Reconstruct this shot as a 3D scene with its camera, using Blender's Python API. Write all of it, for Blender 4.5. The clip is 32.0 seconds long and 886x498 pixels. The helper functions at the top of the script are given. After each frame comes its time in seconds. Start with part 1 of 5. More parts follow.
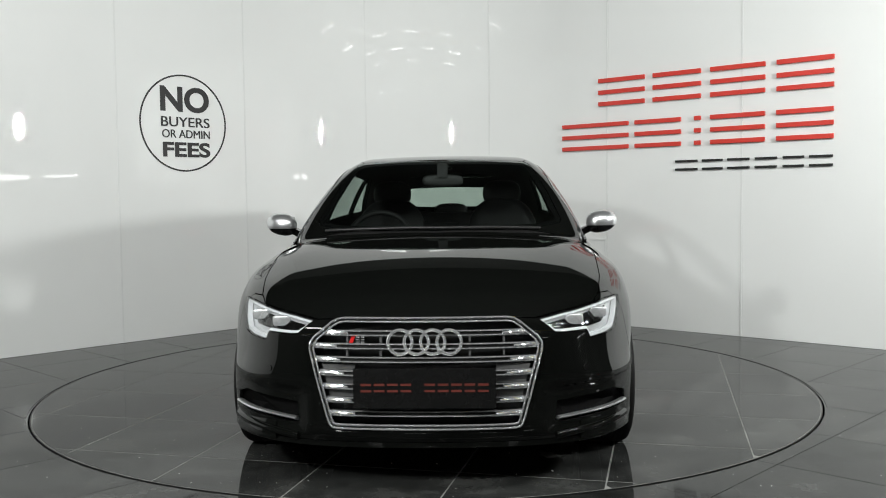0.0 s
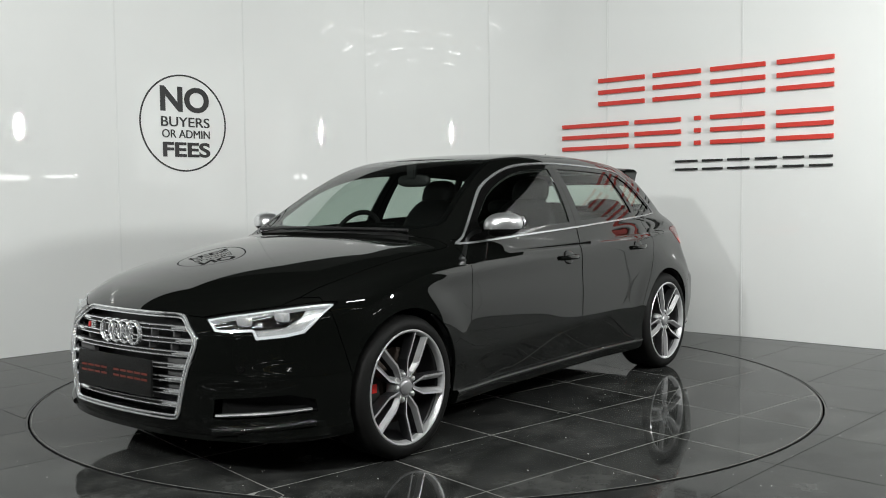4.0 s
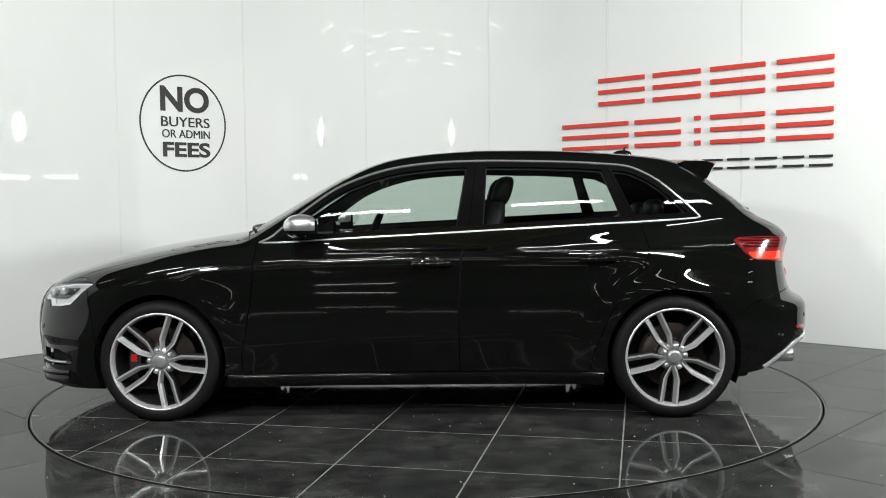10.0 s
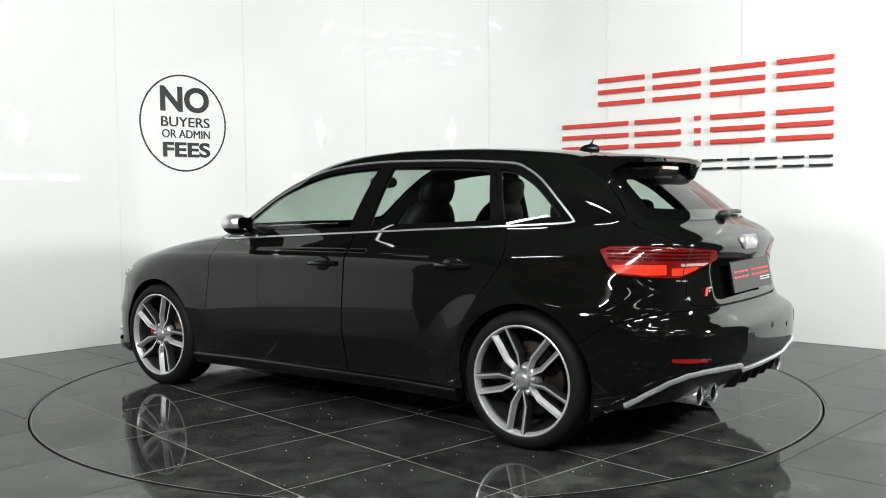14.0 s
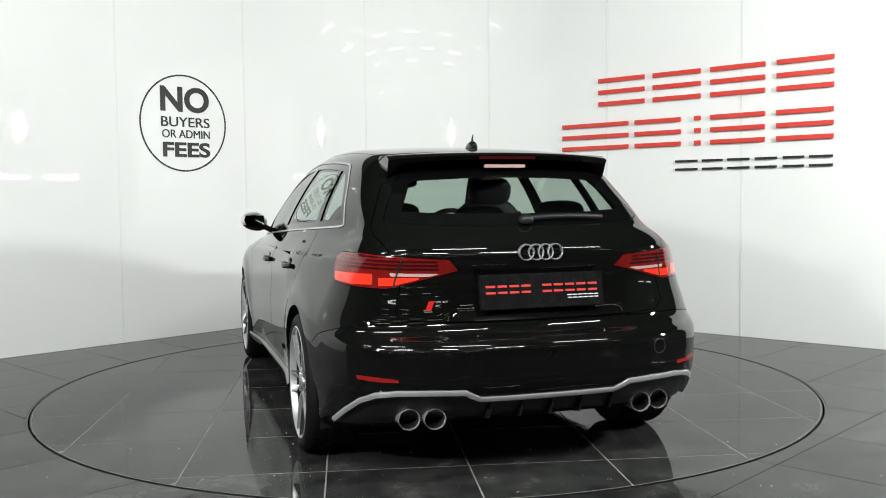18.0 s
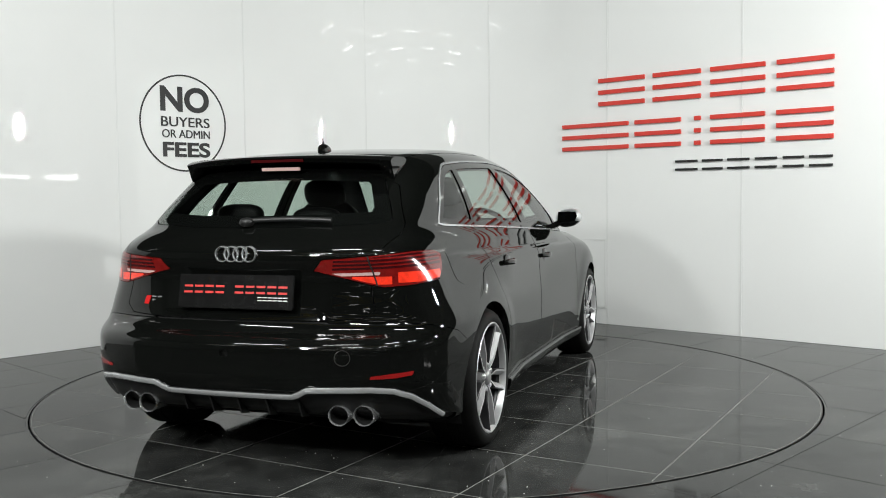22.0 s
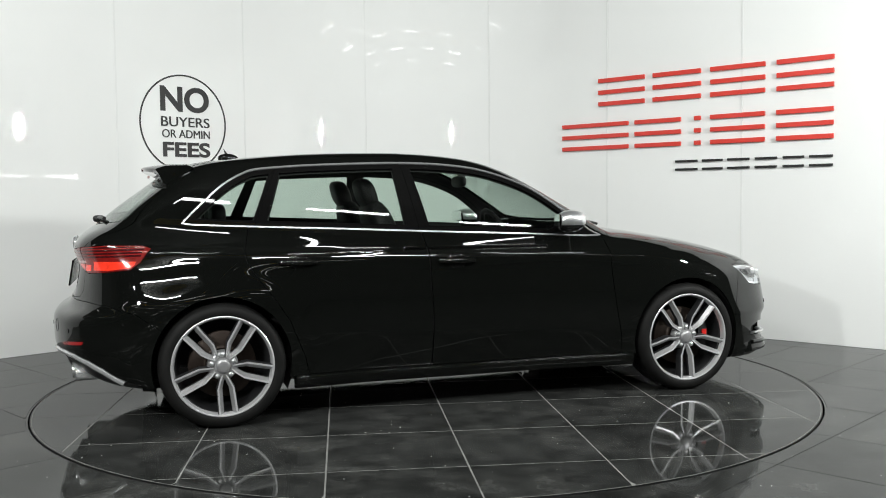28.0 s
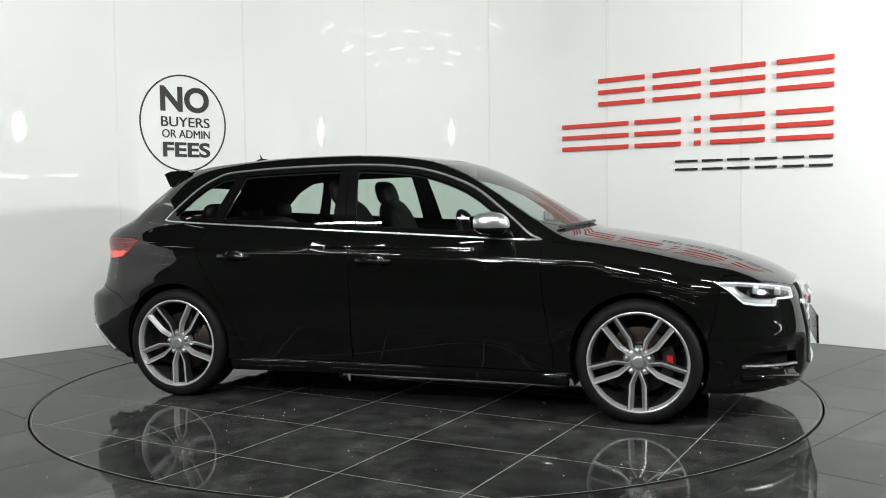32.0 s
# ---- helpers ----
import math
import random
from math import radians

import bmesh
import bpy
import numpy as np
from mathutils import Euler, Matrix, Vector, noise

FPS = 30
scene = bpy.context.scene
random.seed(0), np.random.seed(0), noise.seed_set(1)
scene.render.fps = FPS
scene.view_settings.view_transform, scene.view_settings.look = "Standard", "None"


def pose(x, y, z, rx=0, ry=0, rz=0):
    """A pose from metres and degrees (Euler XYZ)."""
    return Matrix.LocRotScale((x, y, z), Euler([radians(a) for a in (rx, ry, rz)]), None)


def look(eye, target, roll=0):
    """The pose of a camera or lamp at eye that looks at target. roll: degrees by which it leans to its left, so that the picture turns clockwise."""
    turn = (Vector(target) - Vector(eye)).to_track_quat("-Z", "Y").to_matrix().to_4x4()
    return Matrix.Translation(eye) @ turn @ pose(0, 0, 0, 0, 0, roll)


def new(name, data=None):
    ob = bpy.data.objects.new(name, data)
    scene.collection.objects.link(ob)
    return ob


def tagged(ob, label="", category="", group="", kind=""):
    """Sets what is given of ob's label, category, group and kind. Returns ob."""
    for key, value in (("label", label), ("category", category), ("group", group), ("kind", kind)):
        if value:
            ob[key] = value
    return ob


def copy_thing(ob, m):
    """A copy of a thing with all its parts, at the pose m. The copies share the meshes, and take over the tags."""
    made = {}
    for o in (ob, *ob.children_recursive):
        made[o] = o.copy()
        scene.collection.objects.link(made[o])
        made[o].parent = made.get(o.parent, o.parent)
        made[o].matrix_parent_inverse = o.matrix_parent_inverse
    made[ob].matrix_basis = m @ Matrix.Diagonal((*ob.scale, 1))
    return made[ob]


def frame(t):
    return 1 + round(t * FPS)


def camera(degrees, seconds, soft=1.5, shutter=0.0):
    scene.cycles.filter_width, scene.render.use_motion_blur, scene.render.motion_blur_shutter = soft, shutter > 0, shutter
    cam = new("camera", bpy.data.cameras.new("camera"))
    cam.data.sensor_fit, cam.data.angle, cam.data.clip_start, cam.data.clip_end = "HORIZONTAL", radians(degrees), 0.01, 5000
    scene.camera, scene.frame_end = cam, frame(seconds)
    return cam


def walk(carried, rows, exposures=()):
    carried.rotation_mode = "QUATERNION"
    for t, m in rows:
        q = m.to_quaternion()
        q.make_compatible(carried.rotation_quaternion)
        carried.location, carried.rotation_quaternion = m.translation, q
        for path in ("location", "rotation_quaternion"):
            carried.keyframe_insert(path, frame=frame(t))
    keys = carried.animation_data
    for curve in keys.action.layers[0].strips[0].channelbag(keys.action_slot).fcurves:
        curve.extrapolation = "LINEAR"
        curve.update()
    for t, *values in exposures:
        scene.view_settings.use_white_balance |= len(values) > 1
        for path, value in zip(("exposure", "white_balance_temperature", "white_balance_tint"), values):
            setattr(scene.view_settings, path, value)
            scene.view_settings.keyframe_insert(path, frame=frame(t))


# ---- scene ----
# camera: fixed on a stand, level with the car's windows
EYE = Vector((0.0, -5.624, 1.129))
AIM = EYE + Vector((math.sin(radians(0.993)) * math.cos(radians(3.129)), math.cos(radians(0.993)) * math.cos(radians(3.129)), -math.sin(radians(3.129))))
cam = camera(51.513, 32.0, soft=1.0)
walk(cam, [(0.0, look(EYE, AIM, -0.664)), (32.0, look(EYE, AIM, -0.664))],
     exposures=[(0.0, -0.30), (2.0, -0.40), (3.0, -0.44), (6.0, -0.11), (9.0, -0.12), (11.0, -0.02), (13.0, 0.12), (17.0, 0.16), (18.0, 0.08), (20.0, -0.14), (22.0, -0.17), (24.0, 0.0), (25.0, -0.03), (28.0, -0.10), (32.0, -0.05)])

# world and lamps
world = bpy.data.worlds.new("hall_air")
scene.world = world
world.use_nodes = True
world.node_tree.nodes["Background"].inputs[0].default_value = (0.95, 1.0, 0.96, 1)
world.node_tree.nodes["Background"].inputs[1].default_value = 0.03


def lamp(x, y, z, tx, ty, tz, power, sx, sy, colour=(1.0, 0.985, 0.95)):
    """A rectangular lamp panel at x, y, z that faces the target."""
    d = bpy.data.lights.new("hall_lamp", "AREA")
    d.shape, d.size, d.size_y, d.energy, d.color = "RECTANGLE", sx, sy, power, colour
    ob = new("hall_lamp", d)
    ob.matrix_world = look((x, y, z), (tx, ty, tz))
    return ob


def round_lamp(x, y, z, tx, ty, tz, power, d0, d1):
    ob = lamp(x, y, z, tx, ty, tz, power, d0, d1, (0.975, 1.0, 0.98))
    ob.data.shape = "ELLIPSE"
    return ob


# two lamp stands before the table, beside the camera, and rows of lamps under the hall's roof
round_lamp(4.25, -1.95, 2.30, 0.0, 0.3, 1.2, 165, 0.11, 0.36)
round_lamp(-2.35, -4.7, 2.35, 0.2, 1.0, 1.3, 108, 0.22, 0.32)
for lx in (-4.5, -1.5, 1.5, 4.5):
    lamp(lx, -4.0, 5.6, lx * 0.8, 1.5, 0.8, 60, 1.5, 0.16, (0.975, 1.0, 0.975))
    lamp(lx, -8.0, 5.85, lx * 0.7, 1.5, 1.2, 125, 1.5, 0.12, (0.975, 1.0, 0.975))
# materials
def mat(name, colour, rough=0.5, metal=0.0, coat=0.0, vary=0.0, scale=20.0, bump=0.0, bscale=200.0, rvary=0.0, emit=None, spec=0.5, pieces=0.0):
    """A surface with colour and gloss varied at two scales, fine relief, and a shift from piece to piece."""
    m = bpy.data.materials.new(name)
    m.use_nodes = True
    nt = m.node_tree
    b = nt.nodes["Principled BSDF"]
    b.inputs["Base Color"].default_value = (*colour, 1)
    b.inputs["Roughness"].default_value = rough
    b.inputs["Metallic"].default_value = metal
    b.inputs["Coat Weight"].default_value = coat
    b.inputs["Coat Roughness"].default_value = 0.02
    b.inputs["Specular IOR Level"].default_value = spec
    if emit:
        b.inputs["Emission Color"].default_value = (*emit[:3], 1)
        b.inputs["Emission Strength"].default_value = emit[3]
    if vary or rvary or bump or pieces:
        tc = nt.nodes.new("ShaderNodeTexCoord")
        big, fine = nt.nodes.new("ShaderNodeTexNoise"), nt.nodes.new("ShaderNodeTexNoise")
        big.inputs["Scale"].default_value, fine.inputs["Scale"].default_value = scale, bscale
        big.inputs["Detail"].default_value = 6
        for n in (big, fine):
            nt.links.new(tc.outputs["Object"], n.inputs["Vector"])
        mix = nt.nodes.new("ShaderNodeMath")
        mix.operation = "MULTIPLY_ADD"
        nt.links.new(fine.outputs["Fac"], mix.inputs[0])
        mix.inputs[1].default_value = 0.4
        nt.links.new(big.outputs["Fac"], mix.inputs[2])
        if vary or pieces:
            ramp = nt.nodes.new("ShaderNodeMapRange")
            ramp.inputs["From Min"].default_value, ramp.inputs["From Max"].default_value = 0.4, 1.0
            ramp.inputs["To Min"].default_value, ramp.inputs["To Max"].default_value = 1 - vary, 1 + vary
            nt.links.new(mix.outputs[0], ramp.inputs["Value"])
            val = ramp.outputs["Result"]
            if pieces:
                oi = nt.nodes.new("ShaderNodeObjectInfo")
                pm = nt.nodes.new("ShaderNodeMapRange")
                pm.inputs["To Min"].default_value, pm.inputs["To Max"].default_value = 1 - pieces, 1 + pieces
                nt.links.new(oi.outputs["Random"], pm.inputs["Value"])
                mu = nt.nodes.new("ShaderNodeMath")
                mu.operation = "MULTIPLY"
                nt.links.new(val, mu.inputs[0])
                nt.links.new(pm.outputs["Result"], mu.inputs[1])
                val = mu.outputs[0]
            vm = nt.nodes.new("ShaderNodeVectorMath")
            vm.operation = "SCALE"
            vm.inputs[0].default_value = colour
            nt.links.new(val, vm.inputs["Scale"])
            nt.links.new(vm.outputs[0], b.inputs["Base Color"])
        if rvary:
            rr = nt.nodes.new("ShaderNodeMapRange")
            rr.inputs["From Min"].default_value, rr.inputs["From Max"].default_value = 0.4, 1.0
            rr.inputs["To Min"].default_value, rr.inputs["To Max"].default_value = max(rough - rvary, 0.01), rough + rvary
            nt.links.new(mix.outputs[0], rr.inputs["Value"])
            nt.links.new(rr.outputs["Result"], b.inputs["Roughness"])
        if bump:
            bp = nt.nodes.new("ShaderNodeBump")
            bp.inputs["Strength"].default_value, bp.inputs["Distance"].default_value = bump, 0.002
            nt.links.new(mix.outputs[0], bp.inputs["Height"])
            nt.links.new(bp.outputs["Normal"], b.inputs["Normal"])
    return m


def glass(name, tint, gloss=0.06):
    """A thin tinted pane: it lets tinted light through and mirrors more at a slant."""
    m = bpy.data.materials.new(name)
    m.use_nodes = True
    nt = m.node_tree
    nt.nodes.remove(nt.nodes["Principled BSDF"])
    out = nt.nodes["Material Output"]
    t, g = nt.nodes.new("ShaderNodeBsdfTransparent"), nt.nodes.new("ShaderNodeBsdfGlossy")
    lw, mx = nt.nodes.new("ShaderNodeLayerWeight"), nt.nodes.new("ShaderNodeMixShader")
    pw, ma = nt.nodes.new("ShaderNodeMath"), nt.nodes.new("ShaderNodeMath")
    t.inputs["Color"].default_value = (*tint, 1)
    g.inputs["Roughness"].default_value = 0.01
    lw.inputs["Blend"].default_value = 0.5
    pw.operation, pw.inputs[1].default_value = "POWER", 4.5
    ma.operation, ma.inputs[1].default_value, ma.inputs[2].default_value = "MULTIPLY_ADD", 0.9, gloss
    nt.links.new(lw.outputs["Facing"], pw.inputs[0])
    nt.links.new(pw.outputs[0], ma.inputs[0])
    nt.links.new(ma.outputs[0], mx.inputs[0])
    nt.links.new(t.outputs[0], mx.inputs[1])
    nt.links.new(g.outputs[0], mx.inputs[2])
    nt.links.new(mx.outputs[0], out.inputs["Surface"])
    return m


PAINT = mat("black_paint", (0.0033, 0.0037, 0.0033), 0.3, coat=1.0, spec=0.0)
WALLWHITE = mat("gloss_white_cladding", (0.80, 0.81, 0.80), 0.017, vary=0.02, scale=1.5, rvary=0.006, spec=0.5)
JOINTWHITE = mat("white_joint_strip", (0.72, 0.73, 0.72), 0.35, vary=0.03, scale=8)
TILE = mat("dark_granite_tile", (0.027, 0.028, 0.027), 0.05, vary=0.6, scale=7, bscale=420, rvary=0.03, pieces=0.2, spec=0.10)


def dusted(m, colour, most, scale):
    """Lays pale dust in cloudy patches over a surface."""
    nt = m.node_tree
    b = nt.nodes["Principled BSDF"]
    tc, no, ra, mx = (nt.nodes.new("ShaderNode" + k) for k in ("TexCoord", "TexNoise", "MapRange", "Mix"))
    no.inputs["Scale"].default_value, no.inputs["Detail"].default_value, no.inputs["Roughness"].default_value = scale, 9, 0.68
    ra.inputs["From Min"].default_value, ra.inputs["From Max"].default_value, ra.inputs["To Max"].default_value = 0.50, 0.74, most
    mx.data_type = "RGBA"
    nt.links.new(tc.outputs["Object"], no.inputs["Vector"])
    nt.links.new(no.outputs["Fac"], ra.inputs["Value"])
    nt.links.new(ra.outputs["Result"], mx.inputs[0])
    nt.links.new(b.inputs["Base Color"].links[0].from_socket, mx.inputs[6])
    mx.inputs[7].default_value = (*colour, 1)
    nt.links.new(mx.outputs[2], b.inputs["Base Color"])


dusted(TILE, (0.34, 0.34, 0.32), 0.16, 2.6)
GROUT = mat("dark_grout", (0.035, 0.035, 0.034), 0.12, vary=0.3, scale=30, spec=0.12)
PALEGROUT = mat("pale_grout", (0.22, 0.22, 0.21), 0.85, spec=0.05, vary=0.35, scale=9)
STEEL = mat("dark_steel_edge", (0.03, 0.03, 0.03), 0.4, metal=0.6, vary=0.2)
RED = mat("red_acrylic", (0.62, 0.045, 0.03), 0.35, vary=0.05, scale=6)
BLACKSIGN = mat("black_acrylic", (0.012, 0.012, 0.012), 0.4, vary=0.1)
DARKWALL = mat("dark_hall_cladding", (0.10, 0.107, 0.10), 0.6, vary=0.2, scale=1)
HALLROOF = mat("dark_hall_roof", (0.068, 0.073, 0.068), 0.7, vary=0.2, scale=1)
YELLOW = mat("yellow_beam_paint", (0.55, 0.38, 0.04), 0.45, vary=0.1, scale=3)
CHROME = mat("chrome", (0.90, 0.91, 0.92), 0.11, metal=0.80, vary=0.03, scale=30)
MIRROR = mat("mirror_silver", (0.85, 0.86, 0.86), 0.015, metal=1.0)
BRIGHTTRIM = mat("bright_window_trim", (0.52, 0.53, 0.54), 0.25, metal=0.72, vary=0.03, scale=20)
TRIMSILVER = mat("pale_satin_trim", (0.78, 0.79, 0.80), 0.27, metal=0.72, vary=0.05, scale=15)
SILVER = mat("satin_aluminium", (0.80, 0.81, 0.82), 0.3, metal=0.9, vary=0.05, scale=15)
RUBBER = mat("tyre_rubber", (0.007, 0.007, 0.0068), 0.6, vary=0.35, scale=12, bump=0.2, bscale=300, spec=0.13)
BLACKPLASTIC = mat("black_plastic", (0.012, 0.012, 0.012), 0.42, vary=0.15, bump=0.15, bscale=400)
DARKSHELL = mat("dark_underbody", (0.004, 0.004, 0.004), 0.8, vary=0.2)
# building helpers
def mesh_of(name, bm, material=None, smooth=None):
    me = bpy.data.meshes.new(name)
    if smooth is not None:
        for f in bm.faces:
            f.smooth = True
        for e in bm.edges:
            e.smooth = len(e.link_faces) == 2 and e.calc_face_angle(0) < radians(smooth)
    bm.to_mesh(me)
    bm.free()
    if material:
        me.materials.append(material)
    return me


def part(name, bm, material, parent=None, label="", smooth=None):
    """Links a bmesh as one mesh object under a thing or a part."""
    ob = new(name, bm if isinstance(bm, bpy.types.Mesh) else mesh_of(name, bm, material, smooth))
    ob.parent = parent
    return tagged(ob, label)


def thing(name, label, category, group="", kind=""):
    ob = new(name)
    ob.empty_display_size = 0.2
    return tagged(ob, label, category, group, kind)


def prism(pts, lift, bm=None, bevel=0.0):
    """Extrudes a closed ring of points by the vector lift."""
    bm = bm or bmesh.new()
    lift = Vector(lift)
    vs = [bm.verts.new(p) for p in pts]
    ws = [bm.verts.new(Vector(p) + lift) for p in pts]
    n = len(vs)
    made = [bm.faces.new(vs[::-1]), bm.faces.new(ws)]
    made += [bm.faces.new((vs[i], vs[(i + 1) % n], ws[(i + 1) % n], ws[i])) for i in range(n)]
    if bevel:
        es = {e for f in made for e in f.edges}
        bmesh.ops.bevel(bm, geom=list(es), offset=bevel, segments=2, affect="EDGES", clamp_overlap=True)
    bmesh.ops.recalc_face_normals(bm, faces=bm.faces)
    return bm


def box(x0, x1, y0, y1, z0, z1, bevel=0.0, bm=None):
    return prism([(x0, y0, z0), (x1, y0, z0), (x1, y1, z0), (x0, y1, z0)], (0, 0, z1 - z0), bm, bevel)


# turn of the table and the car, in degrees at seconds
TURN_T = (0, 3, 6, 9, 13, 17, 19, 20, 23, 25, 28, 30, 32)
TURN_A = (-93.26, -120.29, -146.81, -173.08, -208.89, -244.75, -262.85, -271.83, -298.8, -316.87, -343.55, -361.38, -378.72)


def cubic(xs, ys):
    """A natural cubic spline through the points, straight beyond its ends."""
    xs, ys = np.array(xs, float), np.array(ys, float)
    if xs[0] > xs[-1]:
        xs, ys = xs[::-1], ys[::-1]
    n = len(xs)
    h = np.diff(xs)
    a, r = np.eye(n), np.zeros(n)
    for i in range(1, n - 1):
        a[i, i - 1:i + 2] = h[i - 1], 2 * (h[i - 1] + h[i]), h[i]
        r[i] = 6 * ((ys[i + 1] - ys[i]) / h[i] - (ys[i] - ys[i - 1]) / h[i - 1])
    m = np.linalg.solve(a, r)

    def f(x):
        x = np.asarray(x, float)
        c = np.clip(x, xs[0], xs[-1])
        i = np.clip(np.searchsorted(xs, c) - 1, 0, n - 2)
        u, v = xs[i + 1] - c, c - xs[i]
        s = (m[i] * u ** 3 + m[i + 1] * v ** 3) / (6 * h[i]) + (ys[i] / h[i] - m[i] * h[i] / 6) * u + (ys[i + 1] / h[i] - m[i + 1] * h[i] / 6) * v
        g0 = (ys[1] - ys[0]) / h[0] - h[0] * (2 * m[0] + m[1]) / 6
        g1 = (ys[-1] - ys[-2]) / h[-1] + h[-1] * (2 * m[-1] + m[-2]) / 6
        return s + np.where(x < xs[0], g0 * (x - xs[0]), 0) + np.where(x > xs[-1], g1 * (x - xs[-1]), 0)
    return f


# ---- the showroom corner ----
# white walls: a flat one each side, joined by a quarter round behind the table
DIR_L, DIR_R = Vector((1, 1, 0)).normalized(), Vector((1, -0.9, 0)).normalized()
CORNER = Vector((-0.168, 4.032, 0))
ROUND = 2.0
WALL_H = 3.05
WALL_L, WALL_R = 9.0, 6.1
HALF = DIR_L.angle(DIR_R) / 2
TAN = ROUND * math.tan(HALF)
ARC = ROUND * 2 * HALF


def on_wall(s, out=0.0, z=0.0):
    """The place s metres along the wall from the middle of its round, out metres before its face."""
    if abs(s) <= ARC / 2:
        a = s / ROUND
        mid = (DIR_L - DIR_R).normalized()
        c = CORNER - mid * (ROUND / math.cos(HALF))
        d = Matrix.Rotation(-a, 3, "Z") @ mid
        p = c + d * (ROUND - out)
    elif s < 0:
        p = CORNER - DIR_L * TAN + DIR_L * (s + ARC / 2) + Vector((DIR_L.y, -DIR_L.x, 0)) * out
    else:
        p = CORNER + DIR_R * TAN + DIR_R * (s - ARC / 2) + Vector((DIR_R.y, -DIR_R.x, 0)) * out
    return Vector((p.x, p.y, z))


def s_of(x, y):
    """How far along the wall a place on its flat parts lies."""
    v = Vector((x, y, 0)) - CORNER
    return v.dot(DIR_R) - TAN + ARC / 2 if x > CORNER.x else v.dot(DIR_L) + TAN - ARC / 2


def wall_strip(s0, s1, z0, z1, front, back, n):
    bm = bmesh.new()
    rows = []
    for i in range(n + 1):
        s = s0 + (s1 - s0) * i / n
        rows.append([bm.verts.new(on_wall(s, o, z)) for o, z in ((front, z0), (front, z1), (back, z1), (back, z0))])
    for a, b in zip(rows, rows[1:]):
        for k in range(4):
            bm.faces.new((a[k], b[k], b[(k + 1) % 4], a[(k + 1) % 4]))
    bm.faces.new(rows[0])
    bm.faces.new(rows[-1][::-1])
    bmesh.ops.recalc_face_normals(bm, faces=bm.faces)
    return bm


wall_white = tagged(new("wall_white", mesh_of("wall_white", wall_strip(-WALL_L, WALL_R, 0, WALL_H, -0.012, -0.14, 110), JOINTWHITE)),
                    "curved showroom wall clad in glossy white panels", "wall", kind="structure")
SEAM_R, SEAM_L = s_of(1.593, 2.446), s_of(-2.445, 1.755)
seams = [SEAM_R + 1.22 * k for k in range(-1, 6) if SEAM_R + 1.22 * k < WALL_R - 0.1] + [SEAM_L - 1.22 * k for k in range(0, 7) if SEAM_L - 1.22 * k > 0.1 - WALL_L]
seams = sorted(seams + [(SEAM_R - 1.22 + SEAM_L) / 2 + d for d in (-0.61, 0.61)])
edges = [-WALL_L] + seams + [WALL_R]
for a, b in zip(edges, edges[1:]):
    part("panel", mesh_of("panel", wall_strip(a + 0.004, b - 0.004, 0.002, WALL_H, 0.0, -0.010, max(2, int((b - a) / 0.06))), WALLWHITE, 30), None, wall_white)
for s in seams:
    part("joint_strip", mesh_of("joint_strip", wall_strip(s - 0.009, s + 0.003, 0.002, WALL_H, 0.003, -0.006, 1), JOINTWHITE), None, wall_white)

# floor of dark tiles, laid cornerwise, with the round table let into it
DISC = 2.262


def clip_poly(pts, inside, cross):
    out = []
    for p, q in zip(pts, pts[1:] + pts[:1]):
        if inside(p):
            out.append(p)
        if inside(p) != inside(q):
            out.append(cross(p, q))
    return out


def ring_cut(pts, r, keep_in):
    """The square tile pts cut along the circle of radius r; its cut edge follows the circle."""
    dense = []
    for p, q in zip(pts, pts[1:] + pts[:1]):
        dense += [tuple(p[k] + (q[k] - p[k]) * i / 12 for k in (0, 1)) for i in range(12)]
    res = []
    for p in dense:
        d = math.hypot(*p)
        ok = d <= r if keep_in else d >= r
        res.append((p, ok))
    if all(ok for _, ok in res):
        return pts
    if not any(ok for _, ok in res):
        return None
    out = []
    n = len(res)
    start = next(i for i in range(n) if res[i][1] and not res[i - 1][1])
    seq = [res[(start + i) % n] for i in range(n)]
    run = [p for p, ok in seq if ok]
    first, last = run[0], run[-1]
    a0, a1 = math.atan2(last[1], last[0]), math.atan2(first[1], first[0])
    while a1 - a0 > math.pi:
        a1 -= 2 * math.pi
    while a1 - a0 < -math.pi:
        a1 += 2 * math.pi
    arc = [(r * math.cos(a0 + (a1 - a0) * i / 8), r * math.sin(a0 + (a1 - a0) * i / 8)) for i in range(9)]
    return run + arc


def tile_mesh(pts, z0, z1):
    c = [sum(p[k] for p in pts) / len(pts) for k in (0, 1)]
    bm = bmesh.new()
    lo = [bm.verts.new((x, y, z0)) for x, y in pts]
    hi = [bm.verts.new((x + (c[0] - x) * 0.004, y + (c[1] - y) * 0.004, z1)) for x, y in pts]
    mi = [bm.verts.new((x, y, z1 - 0.0012)) for x, y in pts]
    n = len(pts)
    bm.faces.new(hi)
    for a, b in ((lo, mi), (mi, hi)):
        for i in range(n):
            bm.faces.new((a[i], a[(i + 1) % n], b[(i + 1) % n], b[i]))
    bmesh.ops.recalc_face_normals(bm, faces=bm.faces)
    return mesh_of("tile", bm, TILE)


